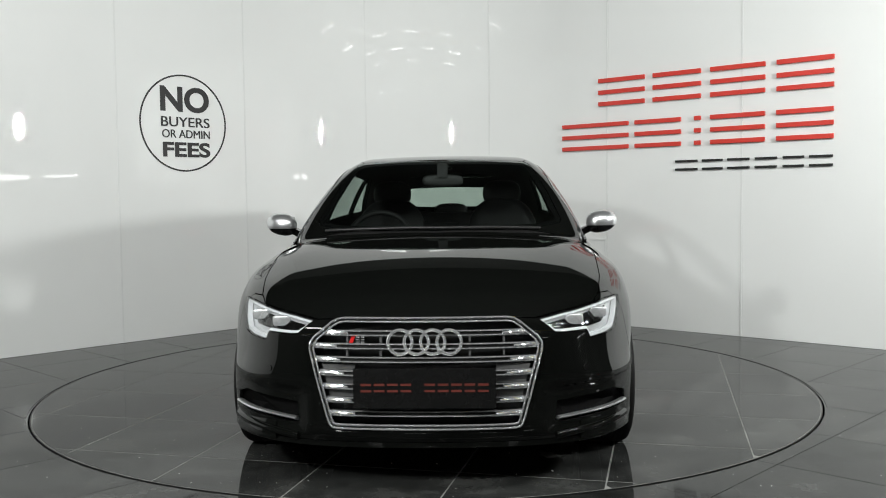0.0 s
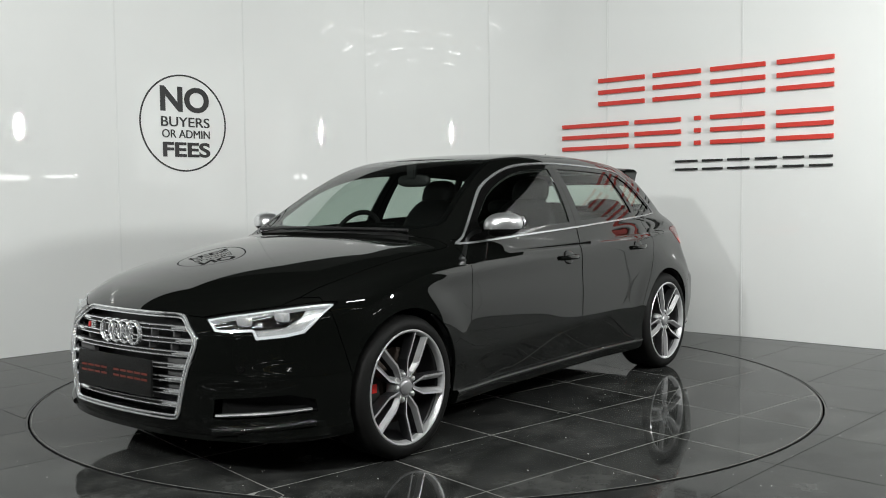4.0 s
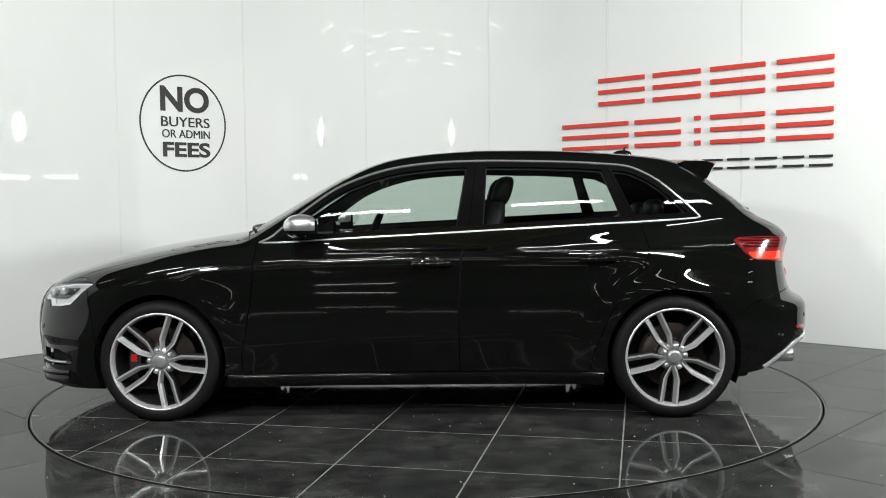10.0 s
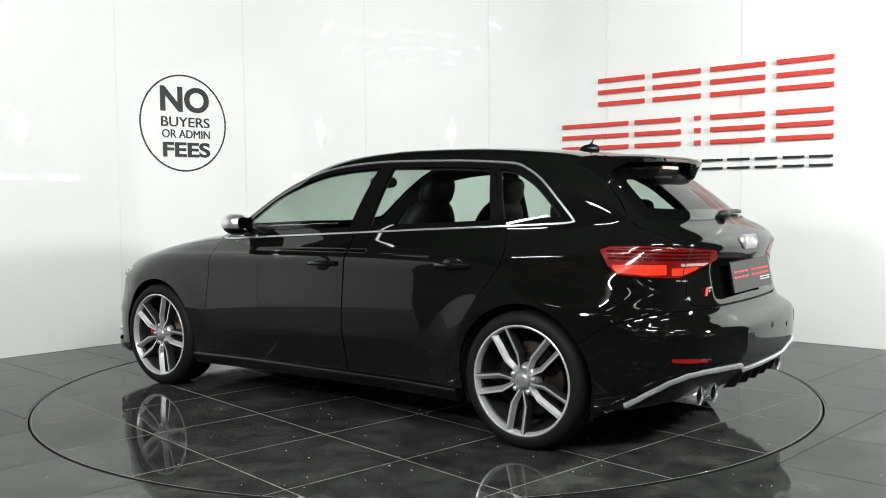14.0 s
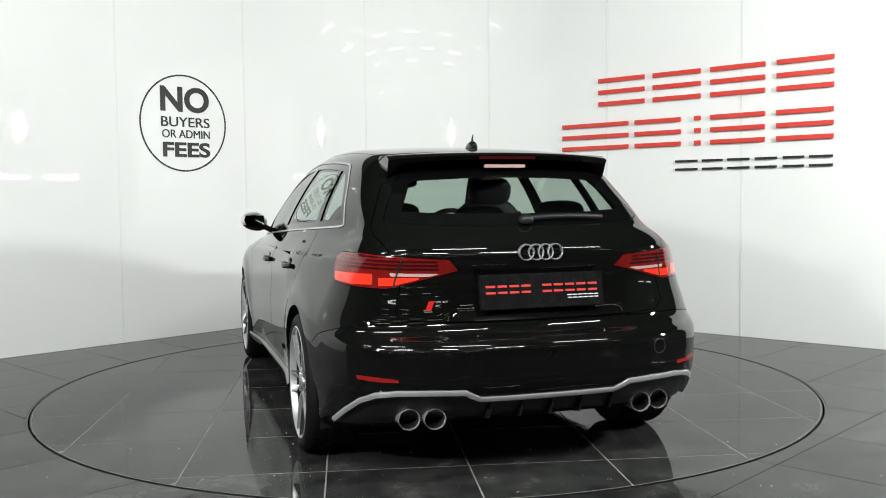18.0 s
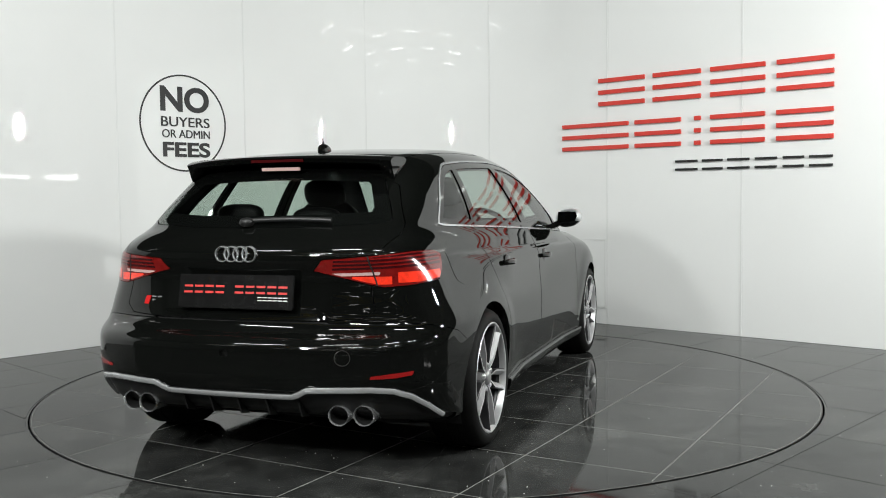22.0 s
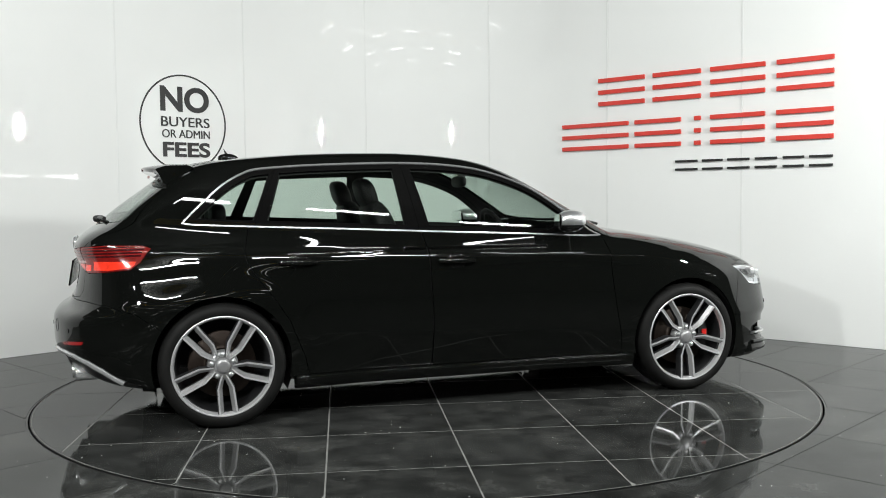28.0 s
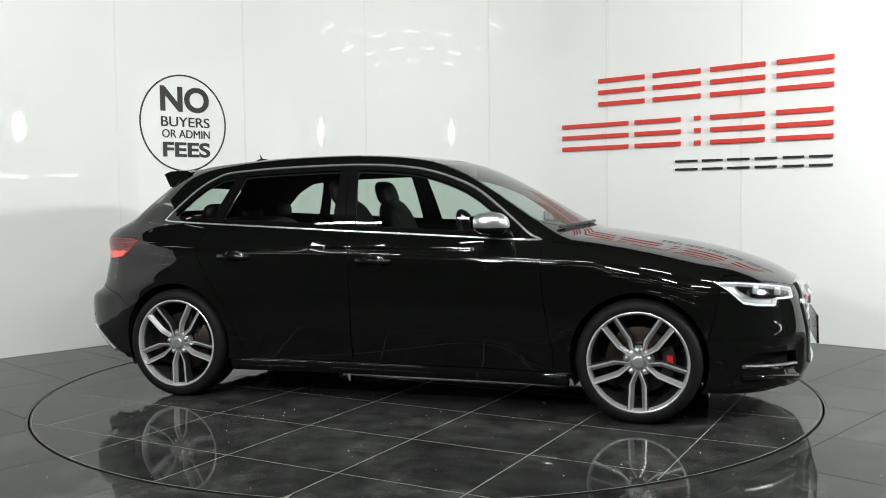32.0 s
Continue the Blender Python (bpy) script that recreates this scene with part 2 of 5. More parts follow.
def grid_tiles(angle, off_u, off_v, reach, g):
    """Corner points of 0.6 m tiles in a grid turned by angle degrees."""
    e1 = Vector((math.cos(radians(angle)), math.sin(radians(angle))))
    e2 = Vector((-e1.y, e1.x))
    n = int(reach / 0.6) + 2
    for i in range(-n, n):
        for j in range(-n, n):
            u0, v0 = off_u + 0.6 * i, off_v + 0.6 * j
            yield [tuple(e1 * u + e2 * v) for u, v in ((u0 + g, v0 + g), (u0 + 0.6 - g, v0 + g), (u0 + 0.6 - g, v0 + 0.6 - g), (u0 + g, v0 + 0.6 - g))]


def floor_sheet():
    """The floor with a round pit for the table."""
    bm = bmesh.new()
    n = 96
    ring = [bm.verts.new((DISC * math.cos(2 * math.pi * i / n), DISC * math.sin(2 * math.pi * i / n), -0.003)) for i in range(n)]
    pit = [bm.verts.new((v.co.x, v.co.y, -0.12)) for v in ring]
    out = []
    for v in ring:
        k = 26 / max(abs(v.co.x), abs(v.co.y))
        out.append(bm.verts.new((v.co.x * k, v.co.y * k, -0.003)))
    for i in range(n):
        j = (i + 1) % n
        bm.faces.new((ring[i], ring[j], out[j], out[i]))
        bm.faces.new((pit[i], pit[j], ring[j], ring[i]))
    bm.faces.new(pit)
    bmesh.ops.recalc_face_normals(bm, faces=bm.faces)
    return bm


floor = tagged(new("floor", mesh_of("floor", floor_sheet(), GROUT)), "polished dark grey granite tile floor with thin dark joints", "floor", kind="structure")
far = bmesh.new()
for pts in grid_tiles(-45, -0.66 - 3.0, 2.12 - 4.8, 16, 0.0011):
    cx, cy = sum(p[0] for p in pts) / 4, sum(p[1] for p in pts) / 4
    if abs(cx) > 9.5 or cy > 6.5 or cy < -15:
        continue
    cut = ring_cut(pts, DISC + 0.009, False)
    if not cut:
        continue
    if math.hypot(cx, cy) < 4.6 and cy > -4.5 and cy < 4 - abs(cx) + 0.6:
        part("tile", tile_mesh(cut, -0.0028, 0.0), None, floor)
    else:
        vs = [far.verts.new((x, y, -0.0006)) for x, y in cut]
        far.faces.new(vs)
tagged(part("distant_tiles", far, TILE, floor), kind="stuff")

turntable = thing("turntable", "round car turntable tiled in dark granite, set flush in the floor", "turntable")
bm = bmesh.new()
n = 128
for r, z in ((DISC - 0.014, -0.11), (DISC - 0.010, -0.0015), (DISC - 0.016, -0.0005)):
    for i in range(n):
        bm.verts.new((r * math.cos(2 * math.pi * i / n), r * math.sin(2 * math.pi * i / n), z))
bm.verts.ensure_lookup_table()
for k in (0, 1):
    for i in range(n):
        j = (i + 1) % n
        bm.faces.new([bm.verts[a] for a in (k * n + i, k * n + j, k * n + n + j, k * n + n + i)])
bm.faces.new(bm.verts[2 * n:3 * n])
bmesh.ops.recalc_face_normals(bm, faces=bm.faces)
part("platform", bm, PALEGROUT, turntable)
bm = bmesh.new()
for i in range(n):
    a = 2 * math.pi * i / n
    for r, z in ((DISC - 0.020, -0.001), (DISC - 0.010, 0.0004), (DISC - 0.009, -0.1)):
        bm.verts.new((r * math.cos(a), r * math.sin(a), z))
bm.verts.ensure_lookup_table()
for i in range(n):
    j = (i + 1) % n
    for k in (0, 1):
        bm.faces.new([bm.verts[a] for a in (3 * i + k, 3 * j + k, 3 * j + k + 1, 3 * i + k + 1)])
part("steel_rim", bm, STEEL, turntable, "thin dark steel edge")
for pts in grid_tiles(-11.2, 0.0, -0.01, DISC, 0.0026):
    cut = ring_cut(pts, DISC - 0.02, True)
    if cut:
        part("tile", tile_mesh(cut, -0.0026, 0.0), None, turntable)

# the hall round it
hall = tagged(new("wall_hall", mesh_of("wall_hall", box(-9.6, 9.6, -25, -24.8, 0, 6), DARKWALL)), "dark clad wall of the hall", "wall", kind="structure")
for nm, b in (("wall_hall", box(-9.8, -9.6, -25, 6.6, 0, 6)), ("wall_hall", box(9.6, 9.8, -25, 6.6, 0, 6)), ("wall_hall", box(-9.6, 9.6, 6.4, 6.6, 0, 6))):
    tagged(new(nm, mesh_of(nm, b, DARKWALL)), "dark clad wall of the hall", "wall", kind="structure")
tagged(new("ceiling", mesh_of("ceiling", box(-9.8, 9.8, -25, 6.6, 6.0, 6.15), HALLROOF)), "dark hall roof", "ceiling", kind="structure")
# ---- signs on the white walls ----
OUT_L, OUT_R = Vector((DIR_L.y, -DIR_L.x, 0)), Vector((DIR_R.y, -DIR_R.x, 0))


def wall_pose(s, z, out, side):
    """Axes on a flat wall: x along it, y up, z out of it."""
    along, away = (DIR_L, OUT_L) if side == "L" else (DIR_R, OUT_R)
    m = Matrix((along, Vector((0, 0, 1)), away)).transposed().to_4x4()
    m.translation = on_wall(s, out, z)
    return m


def lettering(name, text, width, height, m, material, bold, parent):
    """Raised lettering fitted to a width and a height about the centre of pose m."""
    c = bpy.data.curves.new(name, "FONT")
    c.body, c.size, c.extrude, c.offset, c.align_x = text, 1.0, 0.004, bold, "CENTER"
    ob = bpy.data.objects.new(name, c)
    scene.collection.objects.link(ob)
    dg = bpy.context.evaluated_depsgraph_get()
    me = bpy.data.meshes.new_from_object(ob.evaluated_get(dg))
    bpy.data.objects.remove(ob)
    xs, ys = [v.co.x for v in me.vertices], [v.co.y for v in me.vertices]
    kx, ky = width / (max(xs) - min(xs)), height / (max(ys) - min(ys))
    cx, cy = (max(xs) + min(xs)) / 2, (max(ys) + min(ys)) / 2
    for v in me.vertices:
        v.co = ((v.co.x - cx) * kx, (v.co.y - cy) * ky, v.co.z)
    me.materials.clear()
    me.materials.append(material)
    me.name = name
    q = part(name, me, None, parent)
    q.matrix_local = m
    return q


notice = thing("wall_notice", "round black-ringed notice with black lettering on the white wall", "sign")
SC = s_of(-2.028, 2.172)
bm = bmesh.new()
rr = []
for i in range(96):
    a = 2 * math.pi * i / 96
    rr.append([bm.verts.new((r * math.cos(a), r * math.sin(a), h)) for r, h in ((0.4045, 0.0005), (0.4045, 0.004), (0.391, 0.004), (0.391, 0.0005))])
for i in range(96):
    a, b = rr[i], rr[(i + 1) % 96]
    for k in range(4):
        bm.faces.new((a[k], b[k], b[(k + 1) % 4], a[(k + 1) % 4]))
bmesh.ops.recalc_face_normals(bm, faces=bm.faces)
ring = part("ring", bm, BLACKSIGN, notice)
ring.matrix_local = wall_pose(SC, 1.787, 0.0, "L")
for text, z, w, h, bold, ds in (("NO", 1.985, 0.455, 0.212, 0.030, 0.012), ("BUYERS", 1.797, 0.452, 0.082, 0.004, 0.014), ("OR ADMIN", 1.697, 0.447, 0.068, 0.0, 0.018), ("FEES", 1.566, 0.442, 0.125, 0.028, 0.020)):
    lettering("lettering", text, w, h, wall_pose(SC + ds, z, 0.003, "L"), BLACKSIGN, bold, notice)

sign = thing("wall_sign", "large raised sign of red and black bars on the white wall", "sign")


def sign_bar(x0, x1, z0, z1, depth, material):
    """One plain bar between two places along the right wall, given by their x."""
    s0, s1 = (s_of(x, CORNER.y - 0.9 * (x - CORNER.x)) for x in (x0, x1))
    bm = box(0, s1 - s0, 0, z1 - z0, 0.003, depth, 0.0015)
    q = part("sign_bar", bm, material, sign)
    q.matrix_local = wall_pose(s0, z0, 0.0, "R")


for x0, x1, at in ((1.535, 1.868, (0, 1, 2)), (1.927, 2.246, (0, 1, 2)), (2.308, 2.640, (0, 1, 2)), (2.708, 3.024, (0, 1, 2))):
    for k in at:
        sign_bar(x0, x1, 1.924 + 0.101 * k, 1.960 + 0.101 * k, 0.024, RED)
for x0, x1, at in ((1.253, 1.752, (0, 1, 2)), (1.800, 2.116, (0, 1, 2)), (2.205, 2.246, (0, 1, 2)), (2.308, 2.640, (0, 1, 2)), (2.708, 3.024, (0, 1, 2))):
    for k in at:
        sign_bar(x0, x1, 1.545 + 0.100 * k, 1.580 + 0.100 * k, 0.024, RED)
for x0, x1 in ((2.080, 2.225), (2.255, 2.385), (2.415, 2.55), (2.582, 2.712), (2.745, 2.865), (2.893, 3.022)):
    for z in (1.340, 1.407):
        sign_bar(x0, x1, z, z + 0.018, 0.018, BLACKSIGN)

hatch = thing("access_hatch", "flush white access hatch low in the white wall", "hatch")
sh = s_of(1.590, 2.450)
for nm, x0, x1, z0, z1, d in (("hatch_door", -0.60, -0.022, 0.150, 0.742, 0.004), ("hatch_frame", -0.022, -0.010, 0.150, 0.757, 0.007), ("hatch_frame", -0.622, -0.010, 0.745, 0.757, 0.006), ("hatch_frame", -0.622, -0.602, 0.150, 0.757, 0.007), ("hatch_frame", -0.622, -0.010, 0.143, 0.147, 0.006)):
    q = part(nm, box(x0, x1, 0, z1 - z0, 0.0005, d, 0.001), WALLWHITE if "door" in nm else JOINTWHITE, hatch)
    q.matrix_local = wall_pose(sh, z0, 0.0, "R")

# ---- the hall behind the camera ----
STRIPGLOW = mat("lit_tube", (0.9, 0.9, 0.9), 0.4, emit=(1.0, 1.0, 0.98, 11.0))
FITTING = mat("white_enamel_fitting", (0.6, 0.6, 0.6), 0.4, vary=0.05)


def strip_light(x, y, z, length, along):
    f = thing("strip_light", "lit white tube light hung from the hall roof", "lamp", group="tube lights of the hall")
    a, b = (length / 2, 0.05) if along == "x" else (0.05, length / 2)
    part("fitting", box(-a, a, -b, b, 0, 0.05, 0.004), FITTING, f)
    for k in (-0.7, 0.7):
        part("hanger", box(k * a - 0.008, k * a + 0.008, k * b * 0.2 - 0.008, k * b * 0.2 + 0.008, 0.05, 1.0), FITTING, f)
    part("tube", box(-a * 0.96, a * 0.96, -b * 0.5, b * 0.5, -0.03, 0.0, 0.006), STRIPGLOW, f)
    f.matrix_local = Matrix.Translation((x, y, z))
    return f


strip = strip_light(-5.2, -11.5, 5.0, 1.6, "x")
for x, y in ((-3.2, -9.2), (0.0, -9.2), (3.2, -9.2), (-5.0, -13.6), (0.0, -13.6), (5.0, -13.6), (-1.8, -11.5), (1.8, -11.5), (5.2, -11.5), (-7.2, -6.0), (7.2, -6.0), (-7.2, -1.5), (7.2, -9.5), (-7.2, -9.5), (-4.0, -17.0), (4.0, -17.0), (-6.5, -20.5), (-2.2, -20.5), (2.2, -20.5), (6.5, -20.5)):
    copy_thing(strip, Matrix.Translation((x, y, 5.0)))
side_strip = strip_light(9.40, -3.35, 1.72, 0.85, "y")
for ob in list(side_strip.children):
    if ob.name.startswith("hanger"):
        bpy.data.objects.remove(ob)
for ob in list(side_strip.children):
    if ob.name.startswith("tube"):
        bpy.data.objects.remove(ob)
part("tube", box(-0.03, 0.02, -0.32, 0.32, -0.11, 0.0, 0.006), STRIPGLOW, side_strip)
part("wall_bracket", box(0.0, 0.2, -0.03, 0.03, 0.01, 0.04), FITTING, side_strip)
tagged(side_strip, "lit white tube light fixed to the hall wall")
copy_thing(side_strip, Matrix.Translation((9.40, -4.35, 1.72)))
far_strip = strip_light(-5.5, -24.7, 2.5, 2.2, "x")
for ob in list(far_strip.children):
    if ob.name.startswith("hanger"):
        bpy.data.objects.remove(ob)
part("wall_bracket", box(-0.03, 0.03, -0.12, 0.0, 0.01, 0.04), FITTING, far_strip)
tagged(far_strip, "lit white tube light fixed to the hall wall")
for x, z in ((-1.8, 2.5), (1.6, 2.5), (5.2, 2.5), (-3.6, 1.5)):
    copy_thing(far_strip, Matrix.Translation((x, -24.7, z)))
for y in (-6.2, -13.0, -19.0):
    tr = thing("roof_beam", "yellow-painted steel roof beam across the hall", "beam", group="roof beams of the hall")
    part("flange", box(-9.5, 9.5, y - 0.09, y + 0.09, 5.50, 5.53), YELLOW, tr)
    part("flange", box(-9.5, 9.5, y - 0.09, y + 0.09, 5.95, 5.98), YELLOW, tr)
    part("web", box(-9.5, 9.5, y - 0.01, y + 0.01, 5.53, 5.95), YELLOW, tr)

# dust and chips on the floor and the table
def specks(n, seed, inside):
    rnd = random.Random(seed)
    bm = bmesh.new()
    k = 0
    while k < n:
        x, y = rnd.uniform(-3.4, 3.4), rnd.uniform(-2.5, 2.6)
        r = math.hypot(x, y)
        if (r < DISC - 0.05) != inside or (not inside and (r < DISC + 0.04 or y > 3.3 - abs(x))):
            continue
        k += 1
        s, a = rnd.choice((0.0012, 0.0016, 0.002, 0.0032)), rnd.uniform(0, 3)
        c0, c1 = math.cos(a) * s, math.sin(a) * s
        vs = [bm.verts.new((x + u * c0 - v * c1 * 0.6, y + u * c1 + v * c0 * 0.6, h)) for u, v, h in ((-1, -1, 0.0002), (1, -1, 0.0002), (1, 1, 0.0002), (-1, 1, 0.0002), (0, 0, s * 0.8))]
        for i in range(4):
            bm.faces.new((vs[i], vs[(i + 1) % 4], vs[4]))
    return bm


DUST = mat("pale_grit", (0.55, 0.55, 0.53), 0.8)
tagged(part("grit", specks(260, 3, False), DUST, floor), kind="stuff")
tagged(part("grit", specks(420, 5, True), DUST, turntable), kind="stuff")
# ---- the car ----
# its own axes: x ahead, y to its left, z up, origin midway between the axles on the ground
OFF = Vector((0.031, 0.110, 0))
AXLE, TYRE_R = 1.3155, 0.312
LINE = cubic((2.30, 2.10, 1.885, 1.709, 1.533, 1.357, 1.18, 1.0, 0.80, 0.3, -0.19, -0.7, -1.1, -1.47, -1.75, -1.92, -2.03, -2.15),
             (0.56, 0.69, 0.783, 0.836, 0.873, 0.902, 0.929, 0.954, 0.976, 1.005, 1.035, 1.055, 1.062, 1.062, 1.055, 1.02, 0.965, 0.85))
ROOF = cubic((1.30, 1.005, 0.829, 0.654, 0.478, 0.330, 0.200, 0.08, -0.05, -0.21, -0.38, -0.55, -0.89, -1.23, -1.45, -1.56, -1.66, -1.79, -1.935, -2.2),
             (0.777, 0.940, 1.040, 1.141, 1.238, 1.306, 1.349, 1.372, 1.387, 1.397, 1.401, 1.401, 1.393, 1.368, 1.335, 1.293, 1.222, 1.128, 1.01, 0.77))
WIDE = cubic((0.12, 0.20, 0.30, 0.40, 0.50, 0.62, 0.74, 0.82, 0.87, 0.92, 0.98, 1.06), (0.846, 0.860, 0.868, 0.874, 0.878, 0.8775, 0.869, 0.858, 0.834, 0.806, 0.765, 0.70))
PLAN = cubic((2.3, 2.1, 1.9, 1.7, 1.5, 1.2, 0.7, 0.2, -0.3, -0.8, -1.2, -1.5, -1.7, -1.9, -2.05, -2.25), (0.30, 0.19, 0.105, 0.048, 0.014, 0.0, 0.008, 0.012, 0.012, 0.007, 0.0, 0.007, 0.027, 0.071, 0.12, 0.20))
NOSE = cubic((0.10, 0.16, 0.22, 0.30, 0.45, 0.58, 0.66, 0.70, 0.80), (2.06, 2.10, 2.15, 2.165, 2.168, 2.150, 2.125, 2.10, 2.0))
TAIL = cubic((0.12, 0.20, 0.27, 0.33, 0.38, 0.45, 0.515, 0.556, 0.578, 0.600, 0.625, 0.70, 0.82, 0.87, 0.92, 0.96, 1.02), (-1.90, -1.985, -2.055, -2.105, -2.138, -2.152, -2.153, -2.147, -2.127, -2.090, -2.066, -2.043, -2.028, -2.040, -2.050, -2.032, -1.955))
FLOORLINE = cubic((2.3, 2.05, 1.7, 1.2, 0.5, -0.5, -1.2, -1.6, -1.9, -2.2), (0.20, 0.165, 0.16, 0.18, 0.195, 0.20, 0.20, 0.195, 0.225, 0.31))
GLASS_Y = cubic((1.1, 0.80, 0.5, 0.0, -0.4, -0.9, -1.2, -1.5, -1.75, -2.0), (0.735, 0.757, 0.778, 0.792, 0.792, 0.768, 0.738, 0.686, 0.626, 0.56))


def smax(a, b, k):
    h = np.maximum(k - np.abs(a - b), 0) / k
    return np.maximum(a, b) + h * h * k / 4


def smin(a, b, k):
    return -smax(-a, -b, k)


def hull(x, y, z):
    """Below zero inside the body shell, zero on its skin."""
    y = np.abs(y)
    # the bumper's lower corners stand out to the full width
    a = 1 / (1 + np.exp((z - 0.44) / 0.035))
    low_front = a * np.clip((x - 1.3) / 0.3, 0, 1)
    side = y - (WIDE(z) - PLAN(x) * (1 - 0.75 * low_front))
    # the tail draws in above the bumper
    a, b = np.clip((z - 0.60) / 0.24, 0, 1), np.clip((-0.85 - x) / 0.85, 0, 1)
    side = side + 0.055 * a * a * (3 - 2 * a) * b * b * (3 - 2 * b)
    # shoulder line: a crisp edge over a hollow
    fade = np.clip((1.80 - np.abs(x + 0.05)) / 0.4, 0, 1)
    d = z - (0.842 - 0.024 * x)
    side = side - 0.011 * np.where(d > 0, np.exp(-(d / 0.013) ** 2), 1 / (1 + (d / 0.045) ** 2)) * fade * fade * (3 - 2 * fade)
    # edge low on the doors, cut in below it
    fade = np.clip((1.02 - np.abs(x)) / 0.55, 0, 1)
    fade = fade * fade * (3 - 2 * fade)
    d = 0.418 - 0.040 * x - z
    side = side + fade * (0.15 * 0.007 * np.logaddexp(0, d / 0.007) - 0.0015 * np.exp(-(np.minimum(d, 0) / 0.06) ** 2) / (1 + np.exp((d - 0.03) / 0.02)))
    # flared wheel arches with a rolled lip
    for ax in (AXLE, -AXLE):
        r = np.hypot(x - ax, z - TYRE_R)
        side = side - (0.013 / (1 + np.exp((r - 0.445) / 0.028))) * np.clip((z - 0.30) / 0.2, 0, 1)
    nose = 0.9 * (x - (NOSE(z) - 0.18 * y ** 2 - (0.55 - 0.12 * low_front) * y ** 4))
    # a ledge under each headlight, over the hollow of the side intake
    ledge = 0.405 + 0.03 * (y - 0.5) - z
    nose = nose + 0.030 / ((1 + np.exp(-ledge / 0.011)) * (1 + np.exp((0.475 - y) / 0.016)) * (1 + np.exp((0.232 - z) / 0.009)))
    well = 0.012 / ((1 + np.exp((y - 0.375) / 0.012)) * (1 + np.exp((0.672 - z) / 0.010)) * (1 + np.exp((z - 0.842) / 0.010)))
    tail = 0.9 * (TAIL(z) + 0.10 * y ** 2 + 0.34 * y ** 4 + well - x)
    c = np.clip((x - 0.80) / 0.35, 0, 1) * np.clip((2.0 - x) / 0.4, 0, 1)
    e = np.clip((x - 1.25) / 0.5, 0, 1)
    deck = 0.95 * (z - (LINE(x) - (0.10 - 0.02 * c * c * (3 - 2 * c) + 0.04 * e * e * (3 - 2 * e)) * y ** 2 - 0.6 * np.maximum(y - 0.60, 0) ** 2))
    low = smax(smax(side, nose, 0.16), tail, 0.12)
    low = smax(low, deck, 0.09)
    low = smax(low, FLOORLINE(x) - z, 0.04)
    xe = np.where(x > -0.3, x + 0.17 * y ** 2, x - 0.30 * y ** 2)
    top = 0.87 * (z - (ROOF(xe) - 0.045 * y ** 2 - 0.06 * y ** 4))
    belt = 0.93 + (0.85 - x) * 0.038
    tumble = 0.93 * (y - (GLASS_Y(x) - 0.40 * (z - belt) - 0.55 * np.maximum(z - belt, 0) ** 2))
    a = np.clip((-1.2 - x) / 0.5, 0, 1)
    green = np.maximum(smax(top, tumble, 0.08), 0.87 + 0.12 * a * a * (3 - 2 * a) - z)
    return smin(low, green, 0.025)


def grad(p, e=1e-4):
    g = np.stack([hull(*(p + np.eye(3)[k] * e).T) - hull(*(p - np.eye(3)[k] * e).T) for k in range(3)], -1)
    return g / np.maximum(np.linalg.norm(g, axis=1, keepdims=True), 1e-9)


def skin_grid():
    """Rays from a spine inside the car, fanned out at its ends, met with the skin: places as rows along the car by columns round it."""
    spine = 1.25
    xs = [(spine, a) for a in np.radians(np.linspace(89.95, 0, 92))] + [(v, 0) for v in np.linspace(spine, -spine, 150)[1:-1]] + [(-spine, -a) for a in np.radians(np.linspace(0, 89.95, 76))]
    th = np.radians(np.concatenate([np.linspace(-90, -42, 14), np.linspace(-40, 90, 134)]))
    o = np.array([[(s, 0, 0.52) for _ in th] for s, _ in xs])
    d = np.array([[(math.sin(a), math.cos(a) * math.cos(t), math.cos(a) * math.sin(t)) for t in th] for _, a in xs])
    shape = o.shape[:2]
    o, d = o.reshape(-1, 3), d.reshape(-1, 3)
    lo, hi = np.zeros(len(o)), np.full(len(o), 1.6)
    for _ in range(34):
        m = (lo + hi) / 2
        out = hull(*(o + d * m[:, None]).T) > 0
        hi, lo = np.where(out, m, hi), np.where(out, lo, m)
    p = o + d * lo[:, None]
    return p.reshape(*shape, 3)


SKIN = skin_grid()
ROWS, COLS = SKIN.shape[:2]
SKIN_P = SKIN.reshape(-1, 3)


def settle(p):
    for _ in range(2):
        p = p - hull(*p.T)[:, None] * grad(p)
    return p


def poly(a, b, pts):
    """Signed distance from the points (a, b) to a closed outline, below zero inside."""
    a, b = np.asarray(a), np.asarray(b)
    best, inside = np.full(a.shape, 1e9), np.zeros(a.shape, bool)
    for (x0, y0), (x1, y1) in zip(pts, pts[1:] + pts[:1]):
        dx, dy = x1 - x0, y1 - y0
        t = np.clip(((a - x0) * dx + (b - y0) * dy) / max(dx * dx + dy * dy, 1e-12), 0, 1)
        best = np.minimum(best, np.hypot(a - x0 - t * dx, b - y0 - t * dy))
        if dy:
            hit = ((y0 > b) != (y1 > b)) & (a < dx * (b - y0) / dy + x0)
            inside ^= hit
    return np.where(inside, -best, best)


